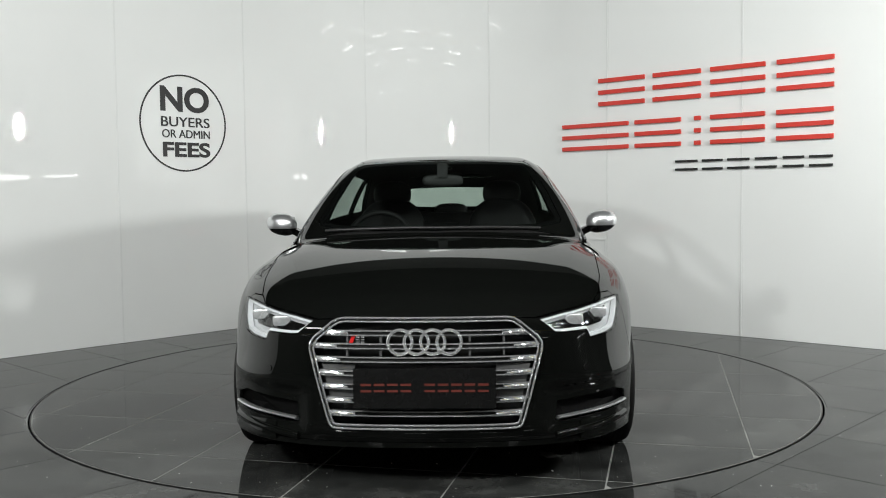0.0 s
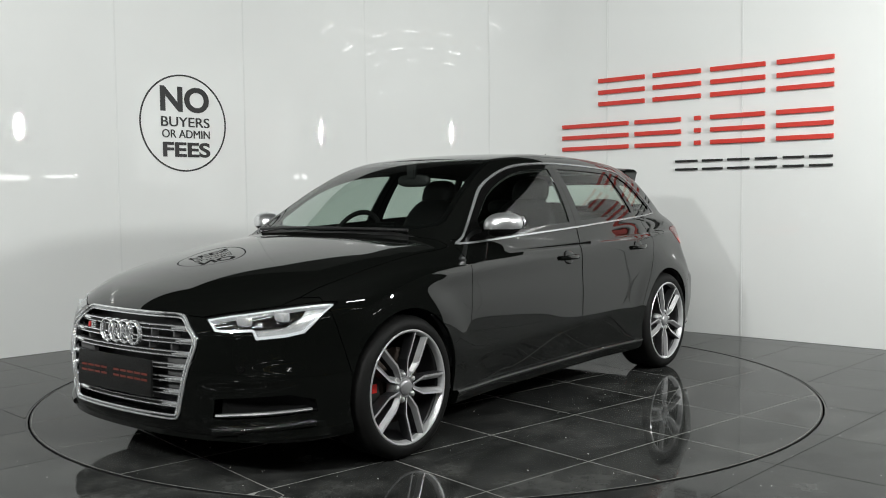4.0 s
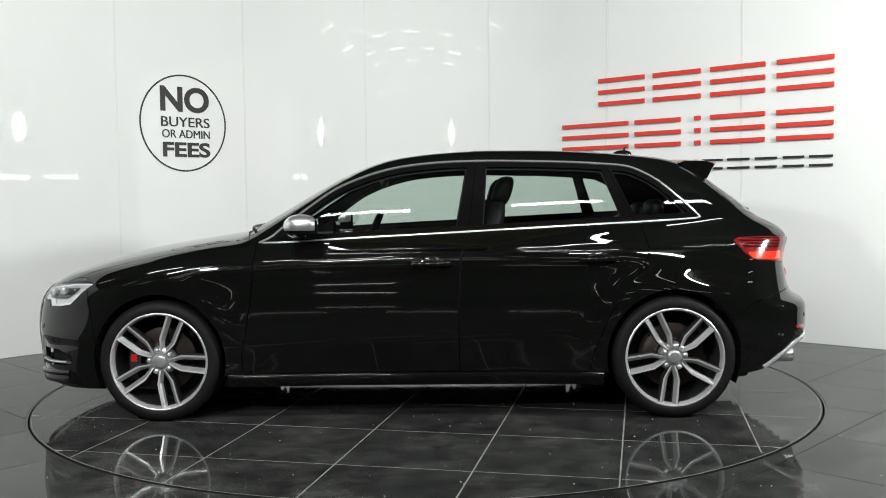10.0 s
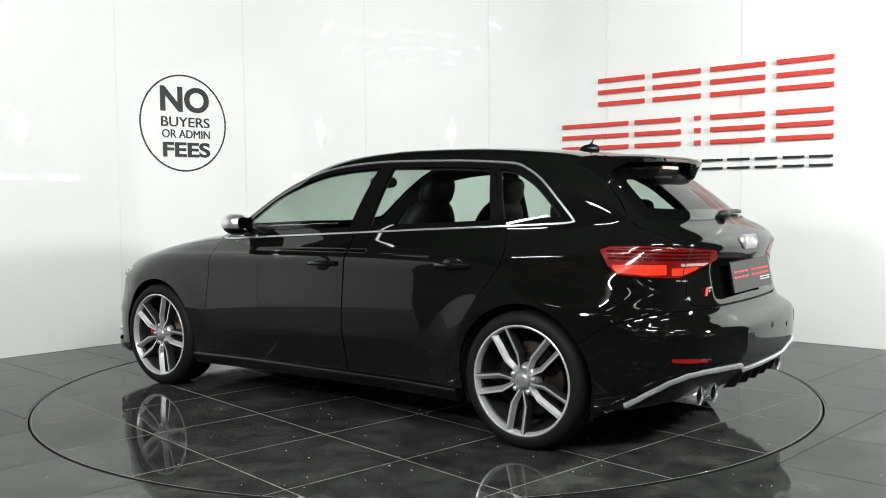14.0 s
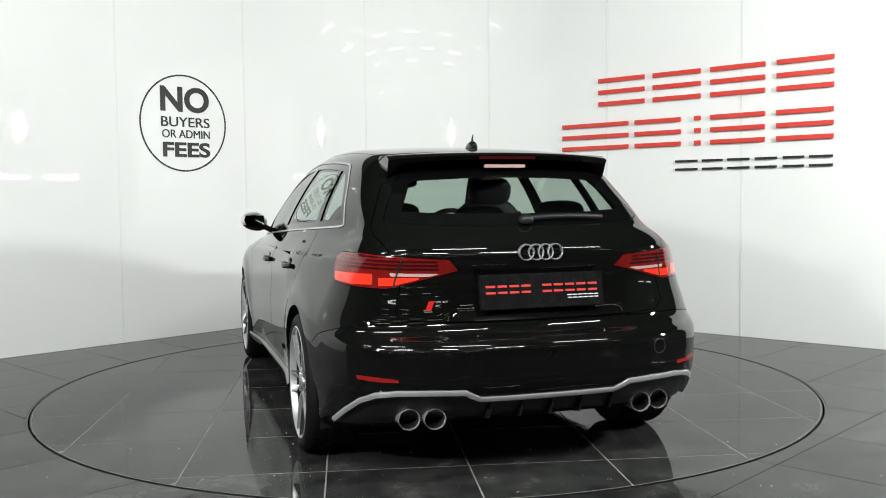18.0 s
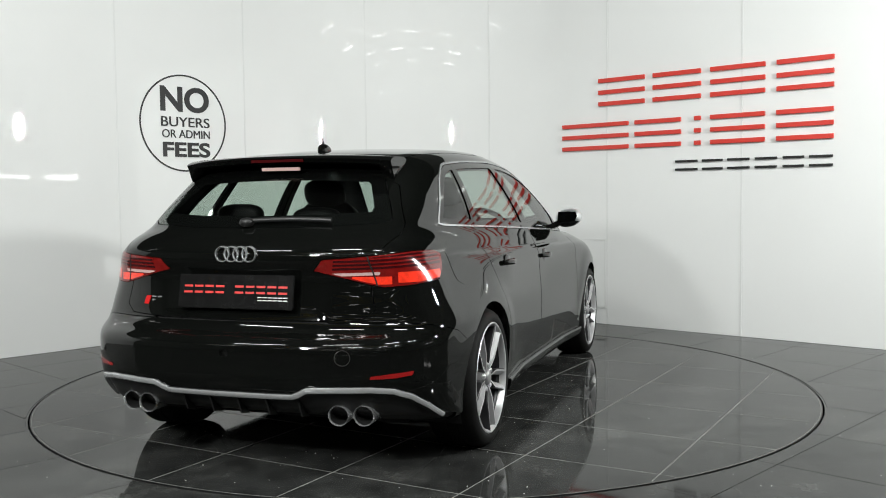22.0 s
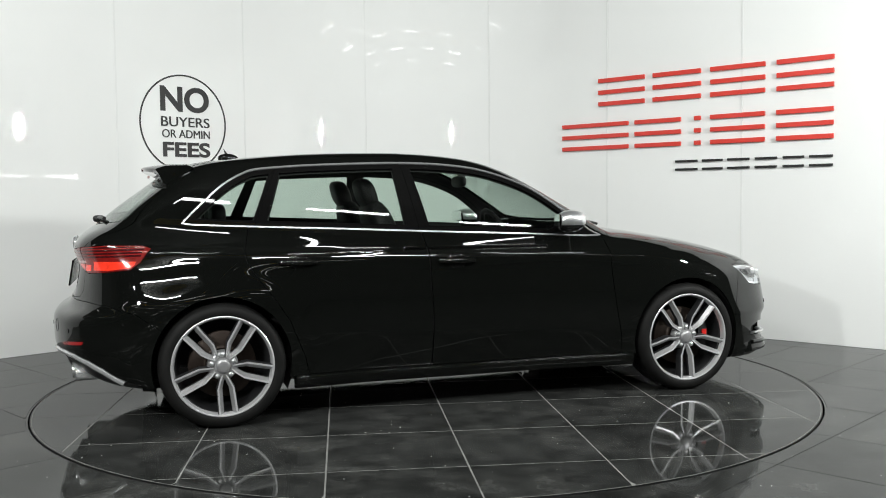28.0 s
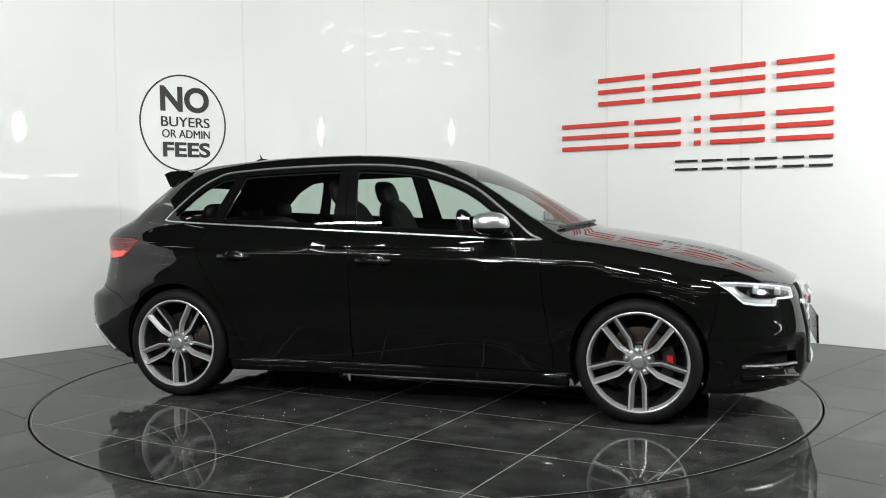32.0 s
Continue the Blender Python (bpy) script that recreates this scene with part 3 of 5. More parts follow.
def rounded(pts, n=5):
    """A closed outline smoothed through its points."""
    out, m = [], len(pts)
    for i in range(m):
        p0, p1, p2, p3 = (np.array(pts[(i + k - 1) % m], float) for k in range(4))
        for t in np.arange(n) / n:
            q = 0.5 * (2 * p1 + (p2 - p0) * t + (2 * p0 - 5 * p1 + 4 * p2 - p3) * t * t + (3 * p1 - p0 - 3 * p2 + p3) * t ** 3)
            out.append(tuple(q))
    return out


def cut_skin(field, out=0.0, rim=0.014, fine=4):
    """The piece of the skin where field is below zero: places, faces, corner normals; out: how far it stands off the skin; rim: depth of its turned-in edge."""
    d = field(SKIN_P).reshape(ROWS, COLS)
    lo = np.minimum.reduce([d[:-1, :-1], d[1:, :-1], d[1:, 1:], d[:-1, 1:]])
    hi = np.maximum.reduce([d[:-1, :-1], d[1:, :-1], d[1:, 1:], d[:-1, 1:]])
    size = np.maximum(np.linalg.norm(SKIN[1:, 1:] - SKIN[:-1, :-1], axis=2), 0.01)
    whole, part_in = hi < 0, (lo < 0) & (hi >= 0) | (hi >= 0) & (np.abs(lo) < size * 0.7)
    pts, index, faces, edge_v = [], {}, [], set()

    def vert(p):
        k = (round(p[0] * 2e4), round(p[1] * 2e4), round(p[2] * 2e4))
        if k not in index:
            index[k] = len(pts)
            pts.append(p)
        return index[k]

    for i, j in np.argwhere(whole):
        faces.append([vert(tuple(SKIN[a, b])) for a, b in ((i, j), (i + 1, j), (i + 1, j + 1), (i, j + 1))])
    cells = np.argwhere(part_in)
    if len(cells):
        u = np.arange(fine + 1) / fine
        w = np.array([[(1 - s) * (1 - t), s * (1 - t), s * t, (1 - s) * t] for s in u for t in u])
        c = np.stack([SKIN[cells[:, 0], cells[:, 1]], SKIN[cells[:, 0] + 1, cells[:, 1]], SKIN[cells[:, 0] + 1, cells[:, 1] + 1], SKIN[cells[:, 0], cells[:, 1] + 1]], 1)
        sub = settle(np.einsum("kc,ncx->nkx", w, c).reshape(-1, 3))
        ds = field(sub).reshape(len(cells), -1)
        sub = sub.reshape(len(cells), -1, 3)
        m = fine + 1
        for n in range(len(cells)):
            if ds[n].min() >= 0:
                continue
            for a in range(fine):
                for b in range(fine):
                    q = [a * m + b, (a + 1) * m + b, (a + 1) * m + b + 1, a * m + b + 1]
                    dv = [ds[n, k] for k in q]
                    if min(dv) >= 0:
                        continue
                    ring = []
                    for k in range(4):
                        d0, d1 = dv[k], dv[(k + 1) % 4]
                        p0, p1 = sub[n, q[k]], sub[n, q[(k + 1) % 4]]
                        if d0 < 0:
                            ring.append(vert(tuple(p0)))
                        if (d0 < 0) != (d1 < 0):
                            ring.append(vert(tuple(p0 + (p1 - p0) * (d0 / (d0 - d1)))))
                            edge_v.add(ring[-1])
                    ring = [v for k, v in enumerate(ring) if v != ring[k - 1]]
                    if len(set(ring)) == len(ring) and len(ring) > 2:
                        faces.append(ring)
    seen, clean = set(), []
    for f in faces:
        k = tuple(sorted(f))
        if len(set(f)) == len(f) and k not in seen:
            seen.add(k)
            clean.append(f)
    faces = clean
    p = np.array(pts) if pts else np.zeros((0, 3))
    nrm = grad(p) if len(p) else p
    base = p + nrm * out
    norms = [[nrm[v] for v in f] for f in faces]
    verts = [tuple(v) for v in base]
    if rim and len(p):
        count = {}
        for f in faces:
            for v, w_ in zip(f, f[1:] + f[:1]):
                k = (min(v, w_), max(v, w_))
                count[k] = None if k in count else (v, w_)
        deep = {}
        for e in [e for e in count.values() if e]:
            if e[0] not in edge_v or e[1] not in edge_v:
                continue
            if abs(base[e[0]][1]) < 2e-4 and abs(base[e[1]][1]) < 2e-4:
                continue
            for v in e:
                if v not in deep:
                    deep[v] = (len(verts), len(verts) + 1)
                    verts += [tuple(base[v]), tuple(base[v] - nrm[v] * rim)]
            f = [deep[e[1]][0], deep[e[0]][0], deep[e[0]][1], deep[e[1]][1]]
            t = base[e[1]] - base[e[0]]
            fn = np.cross(t, nrm[e[0]])
            ln = np.linalg.norm(fn)
            if ln > 1e-9:
                faces.append(f)
                norms.append([fn / ln] * 4)
    return verts, faces, norms


def skin_mesh(name, pieces, material, sides):
    """One mesh of skin pieces on the car's left (1), right (-1) or both."""
    v, f, n = [], [], []
    for side in sides:
        for verts, faces, norms in pieces:
            k = len(v)
            v += [(x + OFF.x, y * side + OFF.y, z) for x, y, z in verts]
            for fc, ns in zip(faces, norms):
                fc = [c + k for c in fc]
                ns = [(a[0], a[1] * side, a[2]) for a in ns]
                if side < 0:
                    fc, ns = fc[::-1], ns[::-1]
                f.append(fc)
                n += ns
    me = bpy.data.meshes.new(name)
    me.from_pydata(v, [], f)
    me.polygons.foreach_set("use_smooth", [True] * len(f))
    me.normals_split_custom_set(n)
    me.materials.append(material)
    return me


def both(name, field, material, parent, label="", out=0.0, rim=0.014, fine=4):
    """A piece that spans the car's middle."""
    return part(name, skin_mesh(name, [cut_skin(field, out, rim, fine)], material, (1, -1)), None, parent, label)


def pair(name, field, material, parents, label="", out=0.0, rim=0.014, fine=4, sides=(1, -1)):
    """A piece for the left and its mirror image for the right."""
    cut = cut_skin(field, out, rim, fine)
    parents = parents if isinstance(parents, (list, tuple)) else [parents] * len(sides)
    return [part(name, skin_mesh(name, [cut], material, (s,)), None, q, label) for s, q in zip(sides, parents)]


def meet(o, d, far=1.8):
    """Where a ray from inside the car leaves it."""
    o, d = np.array(o, float), np.array(d, float)
    d = d / np.linalg.norm(d)
    lo, hi = 0.0, far
    for _ in range(20):
        m = (lo + hi) / 2
        if hull(*(o + d * m)[:, None])[0] > 0:
            hi = m
        else:
            lo = m
    return o + d * lo


def face_on(end, y, z):
    """The skin's place ahead (end 1) or behind (end -1) at y, z."""
    return meet((end * 1.0, y, z), (end, 0, 0))


def beside(x, z, side=1):
    p = meet((x, 0, z), (0, 1, 0))
    return np.array((p[0], p[1] * side, p[2]))


def sweep(path, ups, prof, closed=False, bm=None):
    """Moves a closed profile of (across, up) along a path with its own up at each place."""
    bm = bm or bmesh.new()
    n, rings = len(path), []
    path, ups = [Vector(p) for p in path], [Vector(u).normalized() for u in ups]
    for i in range(n):
        a, b = path[i - 1] if closed or i else path[0], path[(i + 1) % n] if closed or i < n - 1 else path[-1]
        t = (b - a).normalized()
        s = t.cross(ups[i]).normalized()
        u = s.cross(t)
        rings.append([bm.verts.new(path[i] + s * p + u * q) for p, q in prof])
    m = len(prof)
    for i in range(n if closed else n - 1):
        r0, r1 = rings[i], rings[(i + 1) % n]
        for k in range(m):
            bm.faces.new((r0[k], r0[(k + 1) % m], r1[(k + 1) % m], r1[k]))
    if not closed:
        bm.faces.new(rings[0][::-1])
        bm.faces.new(rings[-1])
    bmesh.ops.recalc_face_normals(bm, faces=bm.faces)
    return bm


def oval(w, h, n=8, p=2.0):
    return [(w * math.copysign(abs(math.cos(a)) ** (2 / p), math.cos(a)), h * math.copysign(abs(math.sin(a)) ** (2 / p), math.sin(a))) for a in (2 * math.pi * (i + 0.5) / n for i in range(n))]


def blob(cx, cy, cz, rx, ry, rz, p=2.6, n=24, m=14, bm=None, warp=None):
    """A rounded block, rounder for small p."""
    bm = bm or bmesh.new()
    rows_ = []
    f = lambda v: math.copysign(abs(v) ** (2 / p), v)
    for j in range(1, m):
        b = math.pi * (j / m - 0.5)
        row = []
        for i in range(n):
            a = 2 * math.pi * i / n
            q = Vector((rx * f(math.cos(b)) * f(math.cos(a)), ry * f(math.cos(b)) * f(math.sin(a)), rz * f(math.sin(b))))
            if warp:
                q = Vector(warp(q))
            row.append(bm.verts.new(q + Vector((cx, cy, cz))))
        rows_.append(row)
    ends = []
    for s in (-1, 1):
        q = Vector((0, 0, s * rz))
        ends.append(bm.verts.new((Vector(warp(q)) if warp else q) + Vector((cx, cy, cz))))
    for a, b in zip(rows_, rows_[1:]):
        for i in range(n):
            bm.faces.new((a[i], a[(i + 1) % n], b[(i + 1) % n], b[i]))
    for i in range(n):
        bm.faces.new((rows_[0][(i + 1) % n], rows_[0][i], ends[0]))
        bm.faces.new((rows_[-1][i], rows_[-1][(i + 1) % n], ends[1]))
    bmesh.ops.recalc_face_normals(bm, faces=bm.faces)
    return bm


def shift(bm, v=None):
    """Moves a mesh built in the car's axes to the car's place on the table."""
    bmesh.ops.translate(bm, verts=bm.verts, vec=OFF if v is None else v)
    return bm
# ---- outlines on the skin ----
DLO = rounded([(0.79, 0.907), (0.30, 0.929), (-0.19, 0.951), (-0.70, 0.975), (-1.10, 0.992), (-1.40, 1.006), (-1.478, 1.014), (-1.482, 1.034), (-1.376, 1.137), (-1.28, 1.22), (-1.185, 1.274), (-1.11, 1.299),
               (-0.965, 1.312), (-0.80, 1.322), (-0.50, 1.331), (-0.34, 1.333), (-0.186, 1.330), (-0.03, 1.320), (0.125, 1.298), (0.28, 1.254), (0.435, 1.187), (0.59, 1.077), (0.745, 0.950)], 4)
DOOR_F = [(0.822, 0.93), (0.828, 0.75), (0.842, 0.615), (0.868, 0.45), (0.892, 0.34), (0.890, 0.240), (-0.221, 0.240), (-0.219, 0.505), (-0.233, 0.838), (-0.270, 0.97)]
DOOR_R = [(-0.275, 0.97), (-0.238, 0.838), (-0.224, 0.505), (-0.226, 0.240), (-0.885, 0.240), (-0.905, 0.33), (-0.945, 0.43), (-0.985, 0.53), (-1.055, 0.635), (-1.125, 0.727), (-1.185, 0.82), (-1.195, 0.87), (-1.165, 1.0)]
HOOD = [(2.20, -0.1), (2.098, 0.0), (2.085, 0.25), (2.05, 0.42), (1.985, 0.57), (1.90, 0.655), (1.78, 0.70), (1.60, 0.728), (1.30, 0.748), (1.00, 0.758), (0.865, 0.752), (0.90, 0.60), (0.955, 0.35), (0.985, 0.0), (0.985, -0.1)]
SCREEN = [(0.955, -0.1), (0.955, 0.0), (0.925, 0.30), (0.86, 0.52), (0.790, 0.628), (0.745, 0.640), (0.55, 0.592), (0.35, 0.543), (0.155, 0.497), (0.12, 0.472), (0.165, 0.28), (0.19, 0.0), (0.19, -0.1)]
BACKLIGHT = [(-0.1, 1.015), (0.0, 1.015), (0.30, 1.018), (0.54, 1.030), (0.578, 1.045), (0.558, 1.09), (0.468, 1.235), (0.428, 1.262), (0.20, 1.272), (0.0, 1.275), (-0.1, 1.275)]
TAILGATE = [(-0.1, 0.645), (0.0, 0.645), (0.40, 0.647), (0.545, 0.655), (0.585, 0.69), (0.565, 0.78), (0.575, 0.86), (0.605, 0.93), (0.632, 0.985), (0.622, 1.03), (0.563, 1.15), (0.515, 1.245), (0.495, 1.30), (0.3, 1.325), (-0.1, 1.33)]
GRILLE = [(-0.1, 0.672), (0.0, 0.672), (0.34, 0.668), (0.445, 0.582), (0.362, 0.276), (0.345, 0.268), (0.0, 0.262), (-0.1, 0.262)]
INTAKE = [(0.505, 0.345), (0.60, 0.352), (0.745, 0.362), (0.80, 0.338), (0.805, 0.290), (0.70, 0.276), (0.545, 0.264), (0.498, 0.272)]
HEADLAMP = [(0.335, 0.668), (0.48, 0.685), (0.70, 0.703), (0.90, 0.715), (1.04, 0.718), (1.085, 0.713), (1.005, 0.668), (0.95, 0.628), (0.90, 0.596), (0.80, 0.584), (0.625, 0.577), (0.605, 0.610), (0.44, 0.609), (0.392, 0.612)]
TAILLAMP = [(0.275, 0.846), (0.305, 0.890), (0.58, 0.908), (0.80, 0.918), (1.00, 0.915), (1.055, 0.900), (1.03, 0.835), (0.99, 0.800), (0.80, 0.785), (0.62, 0.778), (0.52, 0.795)]
ROOFLINE = [(0.15, -0.1), (0.17, 0.30), (0.13, 0.468), (0.0, 0.502), (-0.5, 0.525), (-1.0, 0.512), (-1.40, 0.485), (-1.575, 0.46), (-1.58, -0.1)]


def xz(pts):
    return lambda p: poly(p[:, 0], p[:, 2], pts)


def f_dlo(p):
    return np.maximum(poly(p[:, 0], p[:, 2], DLO), 0.35 - p[:, 1])


def f_doorf(p):
    return np.maximum(xz(DOOR_F)(p), 0.5 - p[:, 1])


def f_doorr(p):
    return np.maximum(xz(DOOR_R)(p), 0.5 - p[:, 1])


def f_hood(p):
    return np.maximum(poly(p[:, 0], p[:, 1], HOOD), 0.62 - p[:, 2])


def f_screen(p):
    return np.maximum(poly(p[:, 0], p[:, 1], SCREEN), 0.85 - p[:, 2])


def f_backlight(p):
    return np.maximum(poly(p[:, 1], p[:, 2], BACKLIGHT), p[:, 0] + 1.45)


def f_tailgate(p):
    return np.maximum(poly(p[:, 1], p[:, 2], TAILGATE), p[:, 0] + 1.578)


def f_grille(p):
    return np.maximum(poly(p[:, 1], p[:, 2], GRILLE), 1.6 - p[:, 0])


def f_intake(p):
    return np.maximum(poly(p[:, 1], p[:, 2], INTAKE), 1.62 - p[:, 0])


def f_head(p):
    return np.maximum(poly(p[:, 1] - (p[:, 0] - 1.95), p[:, 2], HEADLAMP), 1.5 - p[:, 0])


def f_tail(p):
    return np.maximum(poly(p[:, 1] + p[:, 0] + 1.95, p[:, 2], TAILLAMP), p[:, 0] + 1.5)


def f_arch(p):
    return np.minimum(np.hypot(p[:, 0] - AXLE, p[:, 2] - 0.318), np.hypot(p[:, 0] + AXLE, p[:, 2] - 0.318)) - 0.340


def f_roof(p):
    return np.maximum(poly(p[:, 0], p[:, 1], ROOFLINE), 1.25 - p[:, 2])


def f_front(p):
    """Ahead of the seam between wing and bumper."""
    return np.maximum(1.655 + 0.22 * (p[:, 2] - 0.45) - p[:, 0], p[:, 2] - 0.735)


def f_rear(p):
    """Behind and below the seam between quarter panel and rear bumper."""
    top = np.interp(-p[:, 0], (1.60, 1.72, 1.86, 1.95, 2.1), (0.50, 0.585, 0.625, 0.640, 0.640))
    return np.maximum(p[:, 2] - top, p[:, 0] + 1.60)


GAP = 0.0022


def less(f, *others, gap=GAP):
    """The region of f without the others, a seam's width apart."""
    def g(p):
        d = f(p) + gap
        for o in others:
            d = np.maximum(d, gap - o(p))
        return d
    return g


def ahead(p):
    return 0.825 - p[:, 0]


# ---- glass, lamps and trim materials ----
CLEARGLASS = glass("green_tinted_glass", (0.74, 0.82, 0.77), 0.05)
SCREENGLASS = glass("windscreen_glass", (0.62, 0.70, 0.66), 0.06)
LENS = glass("clear_lens", (0.92, 0.93, 0.93), 0.05)
PIANO = mat("gloss_black_trim", (0.004, 0.004, 0.004), 0.5, coat=1.0, spec=0.0)
REDLENS = mat("red_lamp_lens", (0.10, 0.005, 0.005), 0.15, coat=0.45, vary=0.5, scale=30, emit=(1.0, 0.025, 0.012, 0.07))
REFLECTOR = mat("red_reflector", (0.26, 0.008, 0.008), 0.2, coat=1.0, vary=0.2, scale=120)
GLOWRED = mat("lit_red_lamp_lens", (0.55, 0.02, 0.010), 0.15, coat=1.0, vary=0.5, scale=26, emit=(1.0, 0.06, 0.02, 0.42))
DARKRED = mat("deep_red_lamp_lens", (0.045, 0.003, 0.004), 0.1, coat=0.45, vary=0.15, scale=60)
PALELENS = mat("frosted_lamp_strip", (0.62, 0.42, 0.40), 0.2, coat=1.0, vary=0.08, scale=80)
LAMPWHITE = mat("lit_lamp_white", (0.50, 0.52, 0.54), 0.2, vary=0.15, scale=60, emit=(0.97, 0.99, 1.0, 0.24))
LAMPGREY = mat("lamp_reflector", (0.70, 0.71, 0.72), 0.24, metal=0.6, vary=0.2, scale=40)
GREYPLASTIC = mat("grey_slat_plastic", (0.085, 0.085, 0.085), 0.5, vary=0.1)
MESHBLACK = mat("honeycomb_black", (0.004, 0.004, 0.004), 0.6, bump=0.8, bscale=90, spec=0.06)
GROOVE = mat("dark_slat_groove", (0.012, 0.012, 0.012), 0.5, spec=0.2)
# wheel alloy in three tones: bright faces, dark sides and barrel, mid-grey inner chamfers
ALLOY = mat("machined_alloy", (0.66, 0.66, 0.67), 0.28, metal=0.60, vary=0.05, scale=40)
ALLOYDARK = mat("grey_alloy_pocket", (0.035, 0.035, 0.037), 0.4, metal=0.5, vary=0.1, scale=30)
ALLOYGREY = mat("mid_grey_alloy", (0.36, 0.36, 0.365), 0.32, metal=0.65, vary=0.1, scale=30)
IRON = mat("brake_iron", (0.035, 0.025, 0.02), 0.5, metal=0.7, vary=0.2, scale=50)
CALIPER = mat("red_brake_paint", (0.55, 0.02, 0.015), 0.3)
CLOTH = mat("black_leather", (0.005, 0.005, 0.005), 0.55, spec=0.15, vary=0.25, scale=15, bump=0.3, bscale=250)
DASH = mat("black_soft_plastic", (0.012, 0.012, 0.012), 0.6, vary=0.2, bump=0.2, bscale=300)
LINING = mat("grey_headlining", (0.05, 0.05, 0.05), 0.9, vary=0.1)
DARKCHROME = mat("dark_chrome", (0.42, 0.43, 0.44), 0.09, metal=1.0, vary=0.03, scale=30)
BADGERED = mat("red_enamel", (0.6, 0.02, 0.02), 0.25, coat=0.5)

# ---- panels ----
car = thing("hatchback_car", "glossy black five-door hatchback with chrome window trim, parked on the turntable", "car")
hood = both("hood", less(f_hood, f_head, f_grille, f_screen), PAINT, car)
both("cowl", lambda p: np.maximum.reduce([poly(p[:, 0], p[:, 1], [(1.02, -0.1), (1.02, 0.0), (0.98, 0.35), (0.92, 0.62), (0.86, 0.765), (0.76, 0.70), (0.70, 0.60), (0.85, 0.0), (0.85, -0.1)]), 0.8 - p[:, 2], GAP - f_hood(p), GAP - f_screen(p)]), BLACKPLASTIC, car, "black plastic scuttle below the windscreen", out=-0.004)
both("roof", less(f_roof, f_screen, f_tailgate, gap=0.0012), PAINT, car)
fenders = pair("front_wing", lambda p: np.maximum.reduce([GAP + ahead(p), 0.55 - p[:, 1], p[:, 2] - 0.915, GAP - f_hood(p), GAP - f_head(p), GAP - f_doorf(p), GAP - f_arch(p) - GAP, GAP - f_front(p), 0.235 - p[:, 2], GAP - f_dlo(p), GAP - f_screen(p)]), PAINT, car)
doors = [pair("front_door", less(f_doorf, f_dlo, f_doorr), PAINT, car), pair("rear_door", less(f_doorr, f_dlo, f_doorf, f_arch), PAINT, car)]


def f_frame(p):
    return np.maximum.reduce([0.235 - p[:, 2], 0.40 - p[:, 1], p[:, 0] - 0.90, 0.855 - p[:, 2] - 40 * np.maximum(-0.872 - p[:, 0], 0), 0.0012 - f_roof(p)])


frames = pair("side_frame", less(f_frame, f_dlo, f_screen, f_doorf, f_doorr, f_tailgate, f_tail, f_arch, f_rear, f_hood, lambda p: np.maximum(0.835 - p[:, 0], p[:, 2] - 0.91), gap=0.0016), PAINT, car)
tailgate = both("tailgate", less(f_tailgate, f_backlight, f_tail, f_rear, gap=0.0018), PAINT, car)


front_bumper = both("front_bumper", less(f_front, f_hood, f_head, f_grille, f_intake, f_arch, gap=0.0016), PAINT, car)


def f_diffuser(p):
    edge = np.interp(p[:, 1], (0, 0.29, 0.35, 0.62, 0.70, 0.75, 0.80, 0.86), (0.345, 0.346, 0.378, 0.380, 0.365, 0.33, 0.27, 0.20))
    return np.maximum(p[:, 2] - edge, p[:, 0] + 1.70)


rear_bumper = both("rear_bumper", less(f_rear, f_tail, f_tailgate, f_arch, f_diffuser, gap=0.0016), PAINT, car)
diffuser = both("diffuser", less(f_diffuser, f_arch, gap=0.0), BLACKPLASTIC, car, "matt black rear diffuser", out=-0.012)

# glass
both("windscreen", less(f_screen, gap=0.003), SCREENGLASS, car, "green-tinted windscreen", rim=0.005).visible_shadow = False
both("screen_band", less(f_screen, lambda p: f_screen(p) + 0.035, gap=0.003), PIANO, car, "black printed edge of the windscreen", out=-0.004, rim=0)
REARGLASS = glass("rear_tinted_glass", (0.68, 0.76, 0.71), 0.05)
rear_glass = both("rear_window", less(f_backlight, gap=0.0025), REARGLASS, tailgate, "tinted rear window", rim=0.005)
rear_glass.visible_shadow = False
both("window_band", less(f_backlight, lambda p: f_backlight(p) + 0.055, gap=0.002), PIANO, tailgate, "black printed edge of the rear window", out=-0.004, rim=0)


def post(x0, z0, x1, z1):
    """Signed distance ahead of the sloping line through two places."""
    def f(p):
        k = (x1 - x0) / (z1 - z0)
        return (x0 + k * (p[:, 2] - z0) - p[:, 0]) / math.hypot(1, k)
    return f


B_FRONT, B_REAR, B_MID = post(-0.210, 0.95, -0.280, 1.33), post(-0.345, 0.95, -0.375, 1.33), post(-0.272, 0.95, -0.325, 1.33)
C_FRONT, C_REAR, C_MID = post(-1.085, 0.99, -0.975, 1.31), post(-1.155, 0.99, -1.025, 1.31), post(-1.14, 0.99, -1.005, 1.31)


def f_pane(p):
    return f_dlo(p) + 0.036


PANES = (lambda p: np.maximum.reduce([f_pane(p), B_FRONT(p), p[:, 0] - 0.60]),
         lambda p: np.maximum.reduce([f_pane(p), -B_REAR(p), C_FRONT(p)]),
         lambda p: np.maximum.reduce([f_pane(p), -C_REAR(p)]))
pair("window_trim", lambda p: np.maximum(f_dlo(p), -0.0085 - f_dlo(p)), BRIGHTTRIM, car, "chrome strip round the side windows", out=0.003, rim=0.008)
FRAMES = (lambda p: np.maximum(f_dlo(p) + 0.010, B_MID(p) + 0.001), lambda p: np.maximum.reduce([f_dlo(p) + 0.010, 0.001 - B_MID(p), C_MID(p) + 0.001]), lambda p: np.maximum(f_dlo(p) + 0.010, 0.001 - C_MID(p)))
